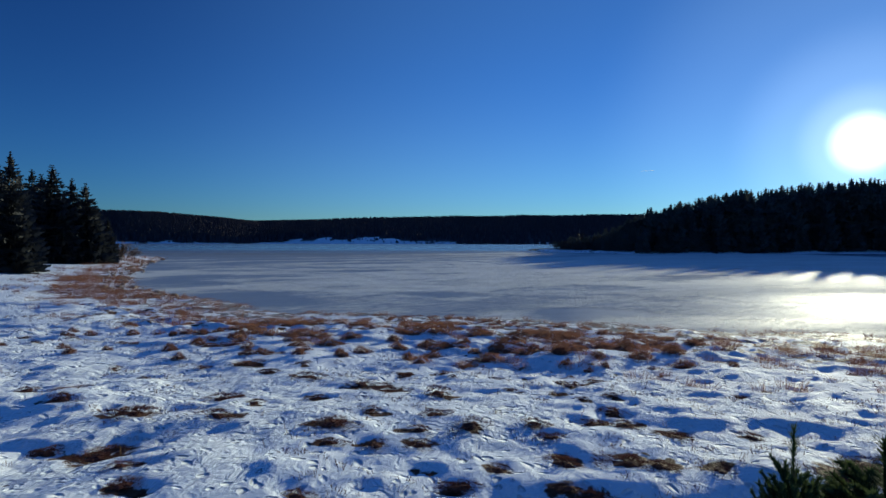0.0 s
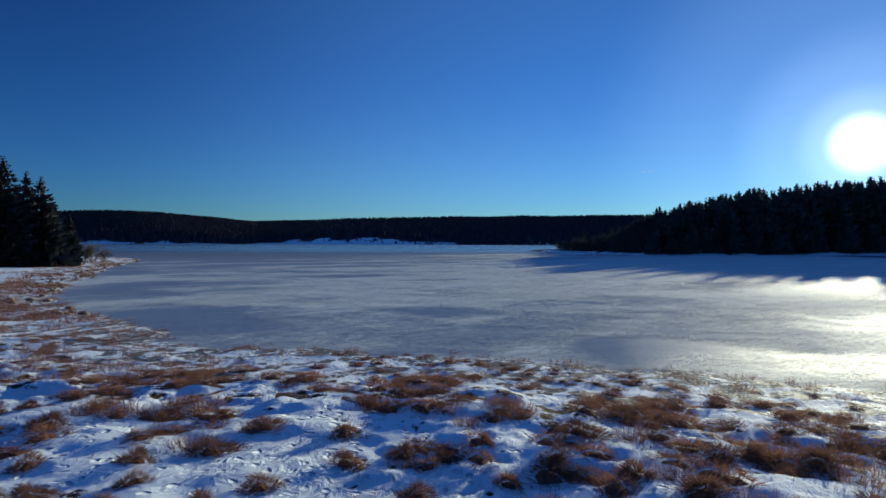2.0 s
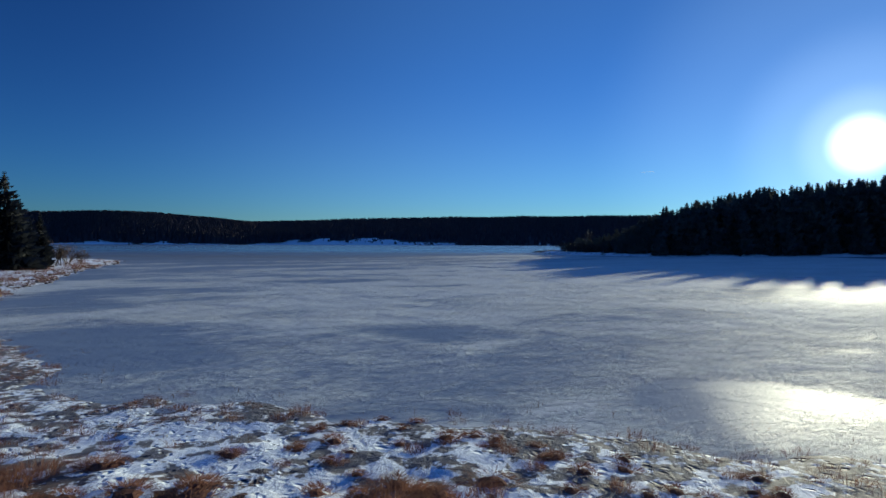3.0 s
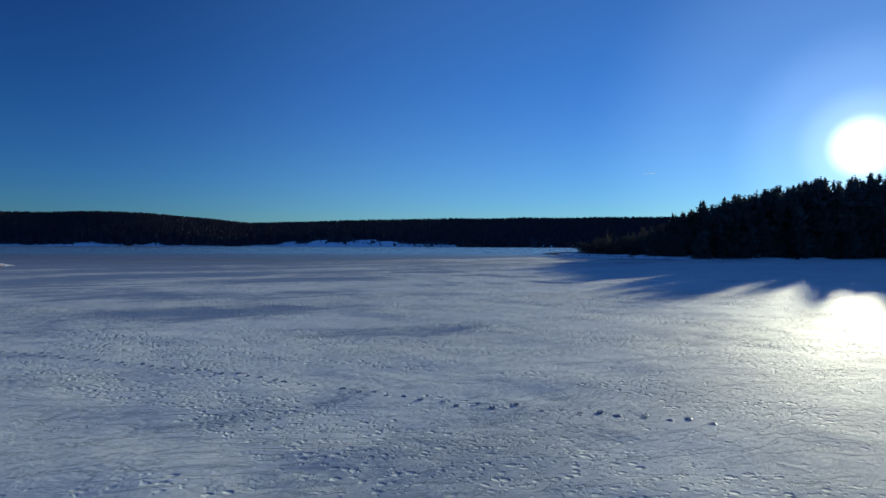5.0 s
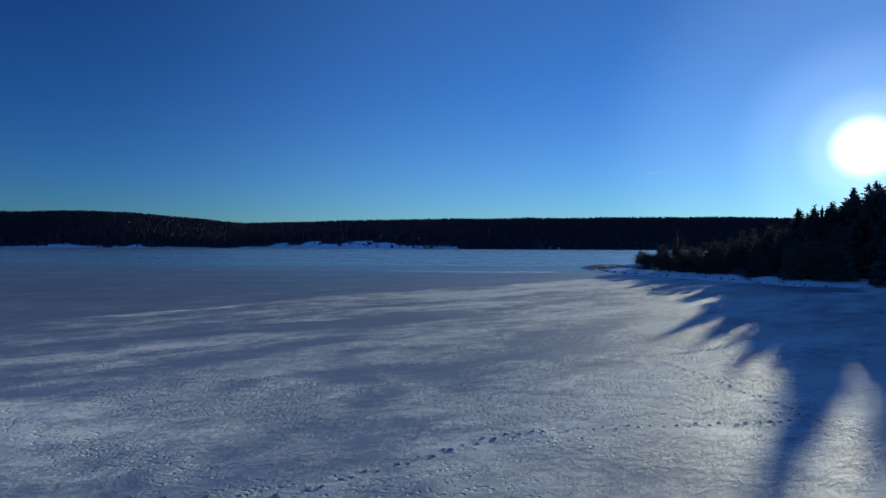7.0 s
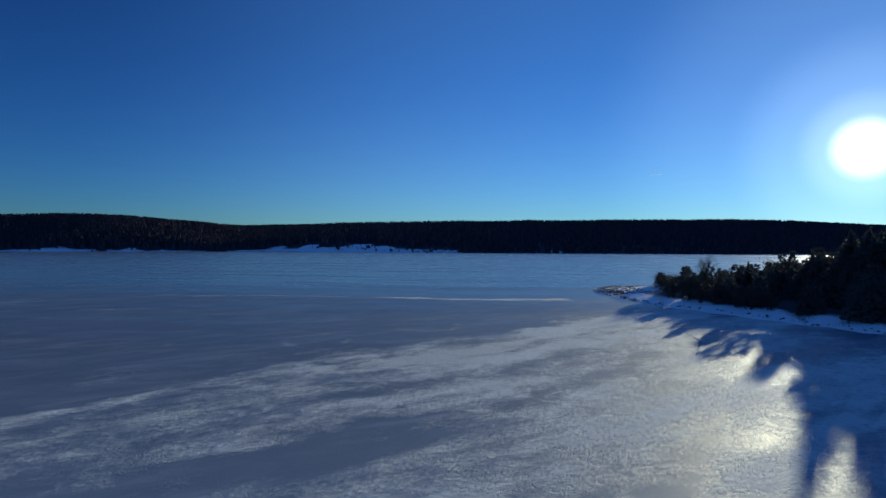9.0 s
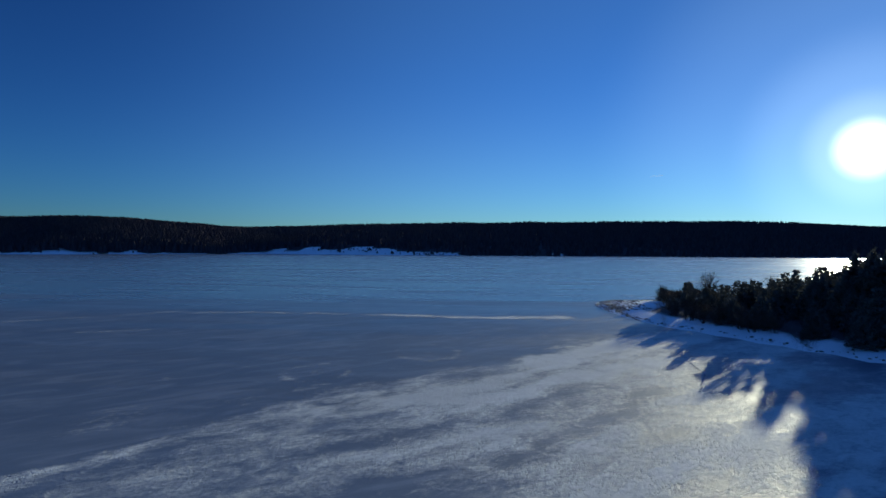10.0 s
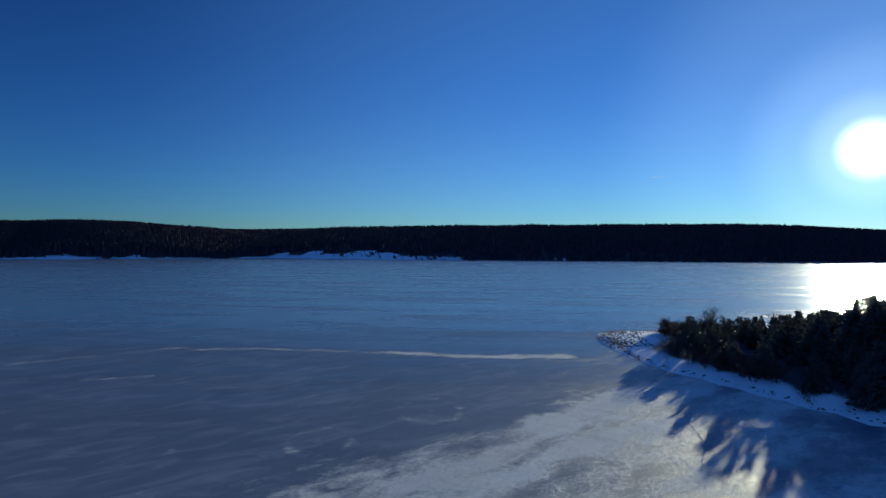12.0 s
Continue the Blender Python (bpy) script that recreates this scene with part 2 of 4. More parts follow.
def plant_material(name, dark, light, rough=0.85, scale=1.5, islands=True, thin=0.0, gloss=0.06):
    n = Nodes(name)
    a = n.mix(n.noise(scale, 3.0), dark, light)
    f = n.range(n.island() if islands else n.each(), 0.0, 1.0, 0.0, 1.0, False)
    b = n.mix(f, tuple(v * 0.65 for v in dark), tuple(min(v * 1.25, 1) for v in light))
    colour = n.mix(0.5, a, b)
    if thin:
        t = n.t.nodes.new("ShaderNodeBsdfTranslucent")
        n.put(t.inputs[0], colour)
        mixed = n.t.nodes.new("ShaderNodeMixShader")
        mixed.inputs[0].default_value = thin
        n.t.links.new(n.b.outputs[0], mixed.inputs[1])
        n.t.links.new(t.outputs[0], mixed.inputs[2])
        n.t.links.new(mixed.outputs[0], n.t.nodes["Material Output"].inputs[0])
    return n.done(colour, rough, Specular_IOR_Level=gloss)


def bark_material(name, dark, light):
    n = Nodes(name)
    g = n.noise(3.0, 6.0, 0.6, n.stretch(3.0, 3.0))
    return n.done(n.mix(g, dark, light), 0.9, n.bump(g, 0.02, 0.8))


def stone_material():
    n = Nodes("stone")
    g = n.noise(2.0, 7.0, 0.6)
    return n.done(n.mix(n.range(n.island(), 0, 1, 0, 1, False), n.mix(g, (0.06, 0.05, 0.045), (0.2, 0.17, 0.14)), (0.16, 0.11, 0.07)), 0.85, n.bump(g, 0.05))


def drift_material():
    n = Nodes("thin_drift")
    return n.done(n.mix(n.noise(0.8, 8.0, 0.65), (0.12, 0.155, 0.22), (0.26, 0.315, 0.39)), 0.6, n.bump(n.noise(3.0, 6.0), 0.05))


SNOW, ICE, DRIFT = snow_material(), ice_material(), drift_material()
HEATHER = plant_material("heather", (0.045, 0.018, 0.016), (0.15, 0.066, 0.050), thin=0.2)
GRASS = plant_material("dry_grass", (0.090, 0.042, 0.033), (0.30, 0.150, 0.100), thin=0.4)
TUSSOCK = plant_material("tussock_grass", (0.068, 0.034, 0.028), (0.24, 0.122, 0.086), thin=0.35)
REED = plant_material("dry_reed", (0.20, 0.12, 0.06), (0.42, 0.28, 0.14), thin=0.4)
# headland spruces and pines: the veil of sun glare is put into paler needles
VEILED_NEEDLES = plant_material("spruce_needles", (0.058, 0.062, 0.066), (0.11, 0.12, 0.115), thin=0.2)
# the same spruce needles without that lift, for the stand by the meadow
DARK_NEEDLES = plant_material("dark_spruce_needles", (0.026, 0.028, 0.034), (0.056, 0.062, 0.064), thin=0.1)
YOUNG = plant_material("young_needles", (0.030, 0.048, 0.020), (0.085, 0.115, 0.045), thin=0.3)
VEILED_PINE = plant_material("pine_needles", (0.065, 0.070, 0.072), (0.115, 0.12, 0.112), thin=0.15)
TWIG = plant_material("bare_twigs", (0.04, 0.030, 0.026), (0.10, 0.070, 0.058))
# distance haze over the far hills is mixed into this bluish grey
WOODS = plant_material("far_woods", (0.046, 0.042, 0.054), (0.062, 0.057, 0.068), scale=0.02, gloss=0.0)
BARK = bark_material("bark", (0.035, 0.025, 0.018), (0.11, 0.08, 0.055))
BIRCH = bark_material("birch_bark", (0.12, 0.10, 0.09), (0.5, 0.46, 0.42))
STONE = stone_material()

# ---- the lie of the land ----
SHORE = [(15.5, 22.5), (28, 12), (60, 2), (120, 0), (190, 60), (205, 140), (185, 182), (140, 191), (101, 192), (72, 187), (60, 186), (51.5, 189),
         (48, 196), (44.7, 203), (40.5, 212), (35.5, 223.5), (33.3, 238), (33.8, 253), (37, 262), (48, 264.5), (62, 267), (85, 272), (130, 290), (300, 400),
         (620, 640), (1000, 900), (660, 1010), (400, 1040), (185, 1060), (0, 1050), (-150, 1072), (-260, 1120), (-312, 1150), (-335, 1115), (-440, 1035),
         (-600, 925), (-900, 880), (-1300, 850), (-1000, 500), (-300, 240), (-120, 160), (-72, 136), (-62, 123), (-57.5, 112), (-49, 92), (-42, 76),
         (-32.5, 57), (-23, 42), (-16.5, 36), (-10, 29.6), (-8, 28.8), (-6, 28.3), (-2, 28.1), (1.5, 27.2), (5, 25.9), (9, 24.3)]
CORNERS = np.array(SHORE, float)
TABLE = np.random.RandomState(7).rand(64, 256, 256)


def waves(x, y, size, seed):
    """Smooth noise from 0 to 1 with lumps of that size in metres."""
    t = TABLE[seed]
    u, v = np.asarray(x) / size, np.asarray(y) / size
    i, j = np.floor(u).astype(int), np.floor(v).astype(int)
    a, b = u - i, v - j
    a, b = a * a * (3 - 2 * a), b * b * (3 - 2 * b)
    i0, i1, j0, j1 = i % 256, (i + 1) % 256, j % 256, (j + 1) % 256
    return (t[i0, j0] * (1 - a) + t[i1, j0] * a) * (1 - b) + (t[i0, j1] * (1 - a) + t[i1, j1] * a) * b


def shore_distance(x, y):
    """Metres from the shore: negative on the lake, positive on land."""
    x, y = np.asarray(x, float), np.asarray(y, float)
    best = np.full(x.shape, 1e9)
    inside = np.zeros(x.shape, bool)
    for (ax, ay), (bx, by) in zip(CORNERS, np.roll(CORNERS, -1, 0)):
        dx, dy = bx - ax, by - ay
        u = np.clip(((x - ax) * dx + (y - ay) * dy) / (dx * dx + dy * dy), 0, 1)
        best = np.minimum(best, np.hypot(x - ax - u * dx, y - ay - u * dy))
        if dy:
            inside ^= ((ay > y) != (by > y)) & (x < ax + (y - ay) * dx / dy)
    ragged = (waves(x, y, 2.3, 1) - 0.5) * 1.5 + (waves(x, y, 0.8, 2) - 0.5) * 0.9
    return np.where(inside, -best, best) + ragged


def land(x, y):
    """The smooth height of the ground, without lumps, and the distance from the shore."""
    x, y = np.asarray(x, float), np.asarray(y, float)
    d = shore_distance(x, y)
    h = np.where(d < 0, np.maximum(d * 0.12, -1.2), 0.02 + np.minimum(np.maximum(d - 0.8, 0) * 0.030 + np.minimum(d, 0.8) * 0.012, 0.95))
    # the wooded headland has a steeper bank and rises inland
    head = np.clip((x - 25) / 10, 0, 1) * np.clip((y - 120) / 40, 0, 1) * (y < 500)
    h += head * np.clip(d, 0, 1.6) * 0.35 + head * np.clip(d - 3, 0, 60) * 0.03 + head * np.clip((x - 80) / 60, 0, 1) * np.clip(d, 0, 30) * 0.12
    # hills beyond the lake
    far = np.clip((y - 780) / 120, 0, 1)
    west = np.interp(x, [-1500, -900, -620, -545, -490, -445, -380, -330, -300], [46, 54, 53, 47, 38, 28, 13, 4, 0])
    near_hill = west * np.clip((y - np.interp(x, [-1300, -900, -600, -440, -330], [850, 880, 925, 1035, 1115])) / 260, 0, 1) ** 0.8
    north = np.interp(x, [-2500, -642, -284, -52, 249, 773, 1000, 1204, 1320, 2500], [60, 62, 73, 76, 81, 86, 86, 75, 69, 60])
    north = north * np.clip((y - 1075) / 815, 0, 1) ** 0.78 * np.clip((3600 - y) / 1000, 0, 1)
    return h + far * np.where(d > 0, np.maximum(near_hill, north), 0) + far * (d > 0) * (waves(x, y, 120, 3) - 0.5) * 5, d


RNG = random.Random(11)
# heather tussocks in the meadow: x, y, half width
HEATH_NEAR = [(-1.9, 9.0, 0.42), (-1.8, 8.2, 0.22), (-1.8, 6.5, 0.25), (-5.1, 7.9, 0.54), (-5.6, 9.7, 0.55), (-4.0, 9.6, 0.38), (-8.0, 11.7, 0.44),
              (-7.3, 10.5, 0.33), (-9.2, 12.1, 0.26), (-5.8, 8.0, 0.25), (-1.4, 12.0, 0.40), (-0.3, 11.6, 0.50), (-0.3, 9.9, 0.33), (-0.5, 9.0, 0.22),
              (-1.1, 8.2, 0.26), (-0.5, 8.3, 0.26), (-0.2, 6.5, 0.32), (-4.2, 7.1, 0.2), (-3.8, 6.5, 0.24), (-3.5, 13.6, 0.5), (-2.1, 13.1, 0.41),
              (-4.6, 11.4, 0.45), (-1.2, 14.4, 0.30), (0.3, 9.2, 0.36), (0.6, 7.7, 0.24), (1.6, 8.1, 0.36), (1.4, 9.6, 0.27), (1.6, 9.1, 0.24)]
HEATH_MORE = [(2.5, 9.9, 0.32), (3.0, 10.7, 0.29), (3.0, 9.8, 0.32), (2.5, 8.0, 0.44), (2.9, 7.8, 0.3), (3.7, 7.8, 0.34), (1.8, 7.0, 0.30),
              (1.5, 7.2, 0.24), (3.6, 9.3, 0.31), (4.9, 9.3, 0.27), (2.6, 12.6, 0.20), (2.2, 11.9, 0.25), (2.6, 11.4, 0.18), (3.1, 6.9, 0.16),
              (2.6, 6.5, 0.25), (5.3, 7.6, 0.6), (5.9, 8.1, 0.5), (0.1, 7.2, 0.26), (-7.7, 18.0, 0.47), (-7.0, 18.0, 0.4), (-5.4, 15.1, 0.54), (-1.6, 12.8, 0.4), (-4.6, 14.1, 0.32),
              (1.1, 13.7, 0.2), (2.5, 13.2, 0.2), (2.8, 12.8, 0.2), (3.3, 13.0, 0.28), (-0.2, 14.2, 0.26), (-2.8, 11.5, 0.24), (-3.9, 11.0, 0.26)]
TUSSOCKS = list(HEATH_NEAR) + list(HEATH_MORE)


def spread(tries, box, chance, gap):
    """Places in a box of the plan, taken with the chance that depends on the distance from the shore, no nearer than gap."""
    got, cells = [], set()
    xs = np.array([RNG.uniform(box[0], box[1]) for _ in range(tries)])
    ys = np.array([RNG.uniform(box[2], box[3]) for _ in range(tries)])
    for x, y, d in zip(xs, ys, shore_distance(xs, ys)):
        cell = (int(x / gap), int(y / gap))
        if cell not in cells and RNG.random() < chance(d, x, y):
            cells.add(cell)
            got.append((float(x), float(y), float(d)))
    return got


def near_listed(x, y, r):
    return any((x - a) ** 2 + (y - b) ** 2 < (r + c) ** 2 for a, b, c in TUSSOCKS[:58])


meadow = [p for p in spread(900, (-34, 12, 5.5, 24), lambda d, x, y: 0.55 if d > 7 else 0.0, 0.75) if not near_listed(p[0], p[1], 0.35)]
meadow = meadow[:85]
TUSSOCKS += [(x, y, RNG.uniform(0.09, 0.26)) for x, y, d in meadow]


def band(d, x, y):
    """How thick the dry grass stands at this distance from the shore."""
    patchy = float(waves(x, y, 2.6, 5)) * 0.35 + float(waves(x, y, 0.9, 8)) * 0.65
    low = float(np.interp(x, [-26, -10, -5], [0.3, 0.6, 3.5]))
    if low < d < low + 5.5:
        return 0.92 if patchy > (0.30 if x < -5 else 0.48 if x < 3 else 0.47) + 0.02 * (d - low) else 0.06
    if -0.3 < d <= low:
        return 0.16 + 0.6 * float(waves(x, y, 0.9, 6)) ** 2
    if low + 5.5 <= d < low + 8.5:
        return 0.20 if patchy > 0.58 else 0.02
    return 0.0


BUNCHES = spread(24000, (-46, 19, 9, 58), band, 0.33)
BUNCHES += spread(900, (-75, -38, 58, 128), lambda d, x, y: 0.55 if 0.3 < d < 9 else 0.0, 0.9)

# ---- meshes ----


def mesh(name, verts, faces, material, smooth=False):
    me = bpy.data.meshes.new(name)
    verts, faces = np.asarray(verts, np.float32), np.asarray(faces, np.int32)
    k = faces.shape[1]
    me.vertices.add(len(verts))
    me.vertices.foreach_set("co", verts.ravel())
    me.loops.add(faces.size)
    me.loops.foreach_set("vertex_index", faces.ravel())
    me.polygons.add(len(faces))
    me.polygons.foreach_set("loop_start", np.arange(0, faces.size, k, dtype=np.int32))
    me.materials.append(material)
    me.update(calc_edges=True)
    me.validate()
    if smooth:
        me.shade_smooth()
    return me


def part(name, data, parent, label=""):
    ob = new(name, data)
    ob.parent = parent
    return tagged(ob, label)


class Shape:
    """Triangles gathered one by one into a mesh."""

    def __init__(self):
        self.v, self.f = [], []

    def tri(self, a, b, c):
        n = len(self.v)
        self.v += [tuple(a), tuple(b), tuple(c)]
        self.f.append((n, n + 1, n + 2))

    def tube(self, a, b, ra, rb, sides=3):
        a, b = Vector(a), Vector(b)
        w = (b - a).normalized()
        u = w.orthogonal().normalized()
        v = w.cross(u)
        n = len(self.v)
        for p, r in ((a, ra), (b, rb)):
            for i in range(sides):
                q = 2 * math.pi * i / sides
                self.v.append(tuple(p + (u * math.cos(q) + v * math.sin(q)) * r))
        for i in range(sides):
            j = (i + 1) % sides
            self.f += [(n + i, n + j, n + sides + j), (n + i, n + sides + j, n + sides + i)]

    def mesh(self, name, material, smooth=False):
        return mesh(name, self.v, self.f, material, smooth)

    def arrays(self):
        return np.array(self.v), np.array(self.f)


# ---- ground and ice ----
def axis(parts):
    return np.unique(np.round(np.concatenate(parts), 4))


gx = axis([-np.geomspace(4600, 46, 80), np.arange(-46, -16, 0.3), np.arange(-16, 14, 0.12), np.geomspace(14, 4600, 90)])
gy = axis([-np.geomspace(2500, 4, 22), np.arange(-4, 4, 0.4), np.arange(4, 30, 0.115), np.geomspace(30, 4600, 150)])
X, Y = np.meshgrid(gx, gy)
Z, D = land(X, Y)
close = np.clip((70 - Y) / 30, 0, 1) * np.clip((70 - np.abs(X)) / 30, 0, 1) * (D > -1)
WX = X + (waves(X, Y, 0.7, 22) - 0.5) * 0.5 + (waves(X, Y, 0.28, 23) - 0.5) * 0.18
WY = Y + (waves(X, Y, 0.7, 24) - 0.5) * 0.5 + (waves(X, Y, 0.28, 25) - 0.5) * 0.18
# drifts lie across the wind, with smaller and smaller lumps on them
U, V = WX * 0.82 + WY * 0.57, WY * 0.82 - WX * 0.57
relief = (waves(U * 0.6, V, 4.2, 14) - 0.5) * 0.27 + (waves(U * 0.75, V, 1.9, 10) - 0.5) * 0.17 + (waves(U * 0.8, V, 0.95, 11) - 0.5) * 0.125
fine = (waves(U, V, 0.46, 12) - 0.5) * 0.085 + (waves(X + 3, Y + V * 0.2, 0.24, 13) - 0.5) * 0.058
rugged = 0.45 + 0.75 * waves(X, Y, 3.4, 16)
Z += close * (relief + fine * rugged) * np.clip(D * 0.11 + 0.08, 0.08, 1)
# small icy hummocks towards the shore
belt = np.clip(D + 0.9, 0, 1) * np.clip((9 - D) / 2.5, 0, 1)
hummocks = np.clip(waves(WX, WY, 0.75, 17) - 0.40, 0, 1) * 0.22 + (waves(WX, WY, 0.40, 18) - 0.5) * 0.11 + (waves(X, Y, 0.22, 21) - 0.5) * 0.07
Z += close * belt * hummocks * np.clip(0.04 + D * 0.13, 0.04, 1)
Z = np.where((D > 0.3) & (close > 0), np.logaddexp(Z * 25, 25 * (np.clip(D * 0.03, 0, 0.06) - 0.02 + ((waves(WX, WY, 0.42, 19) - 0.5) * 0.16 + (waves(X, Y, 0.21, 28) - 0.5) * 0.07) * np.clip(D * 0.4, 0.3, 1))) / 25, Z)
# the meadow dips at its near edge
Z -= 0.45 * np.exp(-(((WX - 2.8) / 2.3) ** 4 + ((WY - 5.5) / 1.55) ** 4))
bare = np.zeros(X.shape)
# trodden and melted hollows in the snow
hollows = [(x, y, RNG.uniform(0.06, 0.15), RNG.uniform(0.02, 0.075)) for x, y, d in spread(3400, (-30, 12, 4, 25), lambda d, x, y: 0.5 if d > 5 and waves(x, y, 4, 20) > 0.42 else 0.0, 0.4)]
for x, y, r, deep in hollows + [(x, y, r * 1.1, 0.031) for x, y, r in TUSSOCKS]:
    i0, i1 = np.searchsorted(gx, [x - 3 * r, x + 3 * r])
    j0, j1 = np.searchsorted(gy, [y - 3 * r, y + 3 * r])
    s = (slice(j0, j1), slice(i0, i1))
    q = np.exp(-((((WX[s] - x) / r) ** 2 + ((WY[s] - y) / (r * 0.7)) ** 2) ** 1.3))
    Z[s] -= deep * q * np.clip(Z[s] * 3, 0, 1)
    if deep == 0.031 or deep > 0.06:
        bare[s] = np.maximum(bare[s], q * 0.85)
for x, y, d in BUNCHES:
    if y < 60:
        r = 0.22
        i0, i1 = np.searchsorted(gx, [x - 3 * r, x + 3 * r])
        j0, j1 = np.searchsorted(gy, [y - 3 * r, y + 3 * r])
        s = (slice(j0, j1), slice(i0, i1))
        q = np.exp(-(((X[s] - x) / r) ** 2 + ((Y[s] - y) / r) ** 2))
        Z[s] -= 0.04 * q * np.clip(Z[s] * 4, 0, 1)
        bare[s] = np.maximum(bare[s], q * 0.6)


def wooded(x, y, d):
    """Where the far woods stand: from some metres behind the shore, with snowy clearings."""
    top = np.interp(x, [-279, -274, -240, -236, -198, -194, -150, -140, -100, 10, 14], [0, 1195, 1185, 1130, 1130, 1200, 1185, 1150, 1122, 1105, 0])
    open_field = y < top - waves(x, y, 25, 32) * 25
    west = np.interp(x, [-625, -600, -546, -541, -526, -521, -500, -495, -474, -470, -446, -441], [2, 15, 13, 2, 2, 10, 9, 2, 2, 7, 6, 2])
    east = 26 * np.clip(waves(x, y, 34, 31) * 4 - 2.4, 0, 1) * ((x > 160) & (x < 640))
    strip = 1.5 + np.where(x < -300, west, east) + 3 * waves(x, y, 18, 31)
    return (y > 700) & (d > strip) & ~open_field


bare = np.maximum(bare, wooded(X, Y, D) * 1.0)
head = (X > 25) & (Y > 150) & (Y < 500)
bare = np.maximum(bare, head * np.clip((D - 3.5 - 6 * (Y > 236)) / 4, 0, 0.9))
bare = np.maximum(bare, ((D > -0.2) & (D < 1.2) & (Y < 400)) * (0.36 + 0.40 * waves(X, Y, 0.9, 33)))
bare = np.maximum(bare, close * belt * np.clip(waves(WX, WY, 0.34, 35) * 1.5 - 0.42 + 0.16 * (D < 4) + 0.05 * np.clip((X - 3) / 4, 0, 1), 0, 0.7))
tip = (X > 30) & (Y > 236) & (Y < 275)
bare = np.maximum(bare, tip * np.clip(1 - (X - 33) / 14, 0, 1) * (0.35 + 0.5 * waves(X, Y, 1.6, 34)))
nx, ny = len(gx), len(gy)
i = (np.arange(ny - 1)[:, None] * nx + np.arange(nx - 1)[None]).ravel()
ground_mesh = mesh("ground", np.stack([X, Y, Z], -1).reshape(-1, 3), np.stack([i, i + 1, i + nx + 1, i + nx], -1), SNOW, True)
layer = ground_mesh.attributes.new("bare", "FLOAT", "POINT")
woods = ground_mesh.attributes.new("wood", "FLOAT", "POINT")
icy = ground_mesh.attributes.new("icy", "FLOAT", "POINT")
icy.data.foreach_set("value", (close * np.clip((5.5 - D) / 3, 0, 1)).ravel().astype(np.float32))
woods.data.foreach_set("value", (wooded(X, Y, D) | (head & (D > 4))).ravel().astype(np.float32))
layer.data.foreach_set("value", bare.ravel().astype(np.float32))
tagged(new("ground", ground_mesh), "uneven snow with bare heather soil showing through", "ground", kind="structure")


def ground_at(x, y):
    """The height of the built ground, lumps and all."""
    i = int(np.clip(np.searchsorted(gx, x) - 1, 0, nx - 2))
    j = int(np.clip(np.searchsorted(gy, y) - 1, 0, ny - 2))
    a, b = (x - gx[i]) / (gx[i + 1] - gx[i]), (y - gy[j]) / (gy[j + 1] - gy[j])
    return float((Z[j, i] * (1 - a) + Z[j, i + 1] * a) * (1 - b) + (Z[j + 1, i] * (1 - a) + Z[j + 1, i + 1] * a) * b)


ix = axis([-np.geomspace(2600, 90, 24), np.arange(-90, -40, 1.5), np.arange(-40, -15, 0.5), np.arange(-15, 19, 0.34), np.arange(19, 60, 0.6), np.geomspace(60, 2600, 34)])
iy = axis([np.arange(-20, 26, 4.0), np.arange(26, 124, 0.34), np.arange(124, 160, 0.45), np.arange(160, 260, 1.1), np.geomspace(260, 2400, 50)])
IX, IY = np.meshgrid(ix, iy)


def layers(x, y, size, seed, octaves=4):
    """Noise of several sizes from about 0 to 1."""
    total, weight = 0, 0
    for k in range(octaves):
        total = total + waves(x + 31 * k, y - 17 * k, size / 2 ** k, seed + k) * 0.58 ** k
        weight += 0.58 ** k
    return total / weight


def blob(x, y, cx, cy, rx, ry, turn):
    """One inside a wind-shaped patch, falling to nothing at its ragged edge."""
    c, s = math.cos(radians(turn)), math.sin(radians(turn))
    u, v = ((x - cx) * c + (y - cy) * s) / rx, ((y - cy) * c - (x - cx) * s) / ry
    return np.clip(1.6 - 1.1 * np.hypot(u, v), 0, 1)


def along_line(x, y, points, width):
    """One near a line of places, nothing farther off than the width."""
    best = np.full(x.shape, 1e9)
    for (ax, ay), (bx, by) in zip(points, points[1:]):
        dx, dy = bx - ax, by - ay
        u = np.clip(((x - ax) * dx + (y - ay) * dy) / (dx * dx + dy * dy), 0, 1)
        best = np.minimum(best, np.hypot(x - ax - u * dx, y - ay - u * dy))
    return np.clip(1.5 - best / width, 0, 1)


# crusted snow lies this side of a slanting line, bare ice beyond it; the wind has swept both into streaks
wx, wy = IX + (layers(IX, IY, 6.0, 42) - 0.5) * 5, IY + (layers(IX, IY, 6.0, 46) - 0.5) * 5
AL, AC = wx * 0.76 + wy * 0.65, wy * 0.76 - wx * 0.65
LINE = 175.0 + 0.85 * IX - IY
streaks = layers(AL / 5.0, AC, 8.0, 50) * 0.6 + layers(AL / 6.0, AC, 2.6, 54) * 0.4
cover = np.interp(LINE, [-150, -60, -25, -8, 6, 26, 50, 85], [-0.62, -0.45, -0.26, 0.12, 0.3, 0.32, 0.52, 0.85]) + np.clip((IX + 4) / 24, -0.6, 1) * 0.18
cover += (streaks - 0.5) * np.interp(LINE, [-40, 0, 40, 75], [1.3, 2.9, 2.9, 1.5])
cover += 0.45 * along_line(wx, wy, [(-60, 124), (-22, 157), (4, 179), (24, 200), (31, 214)], 2.2) * np.clip(streaks * 3 - 0.9, 0, 1)
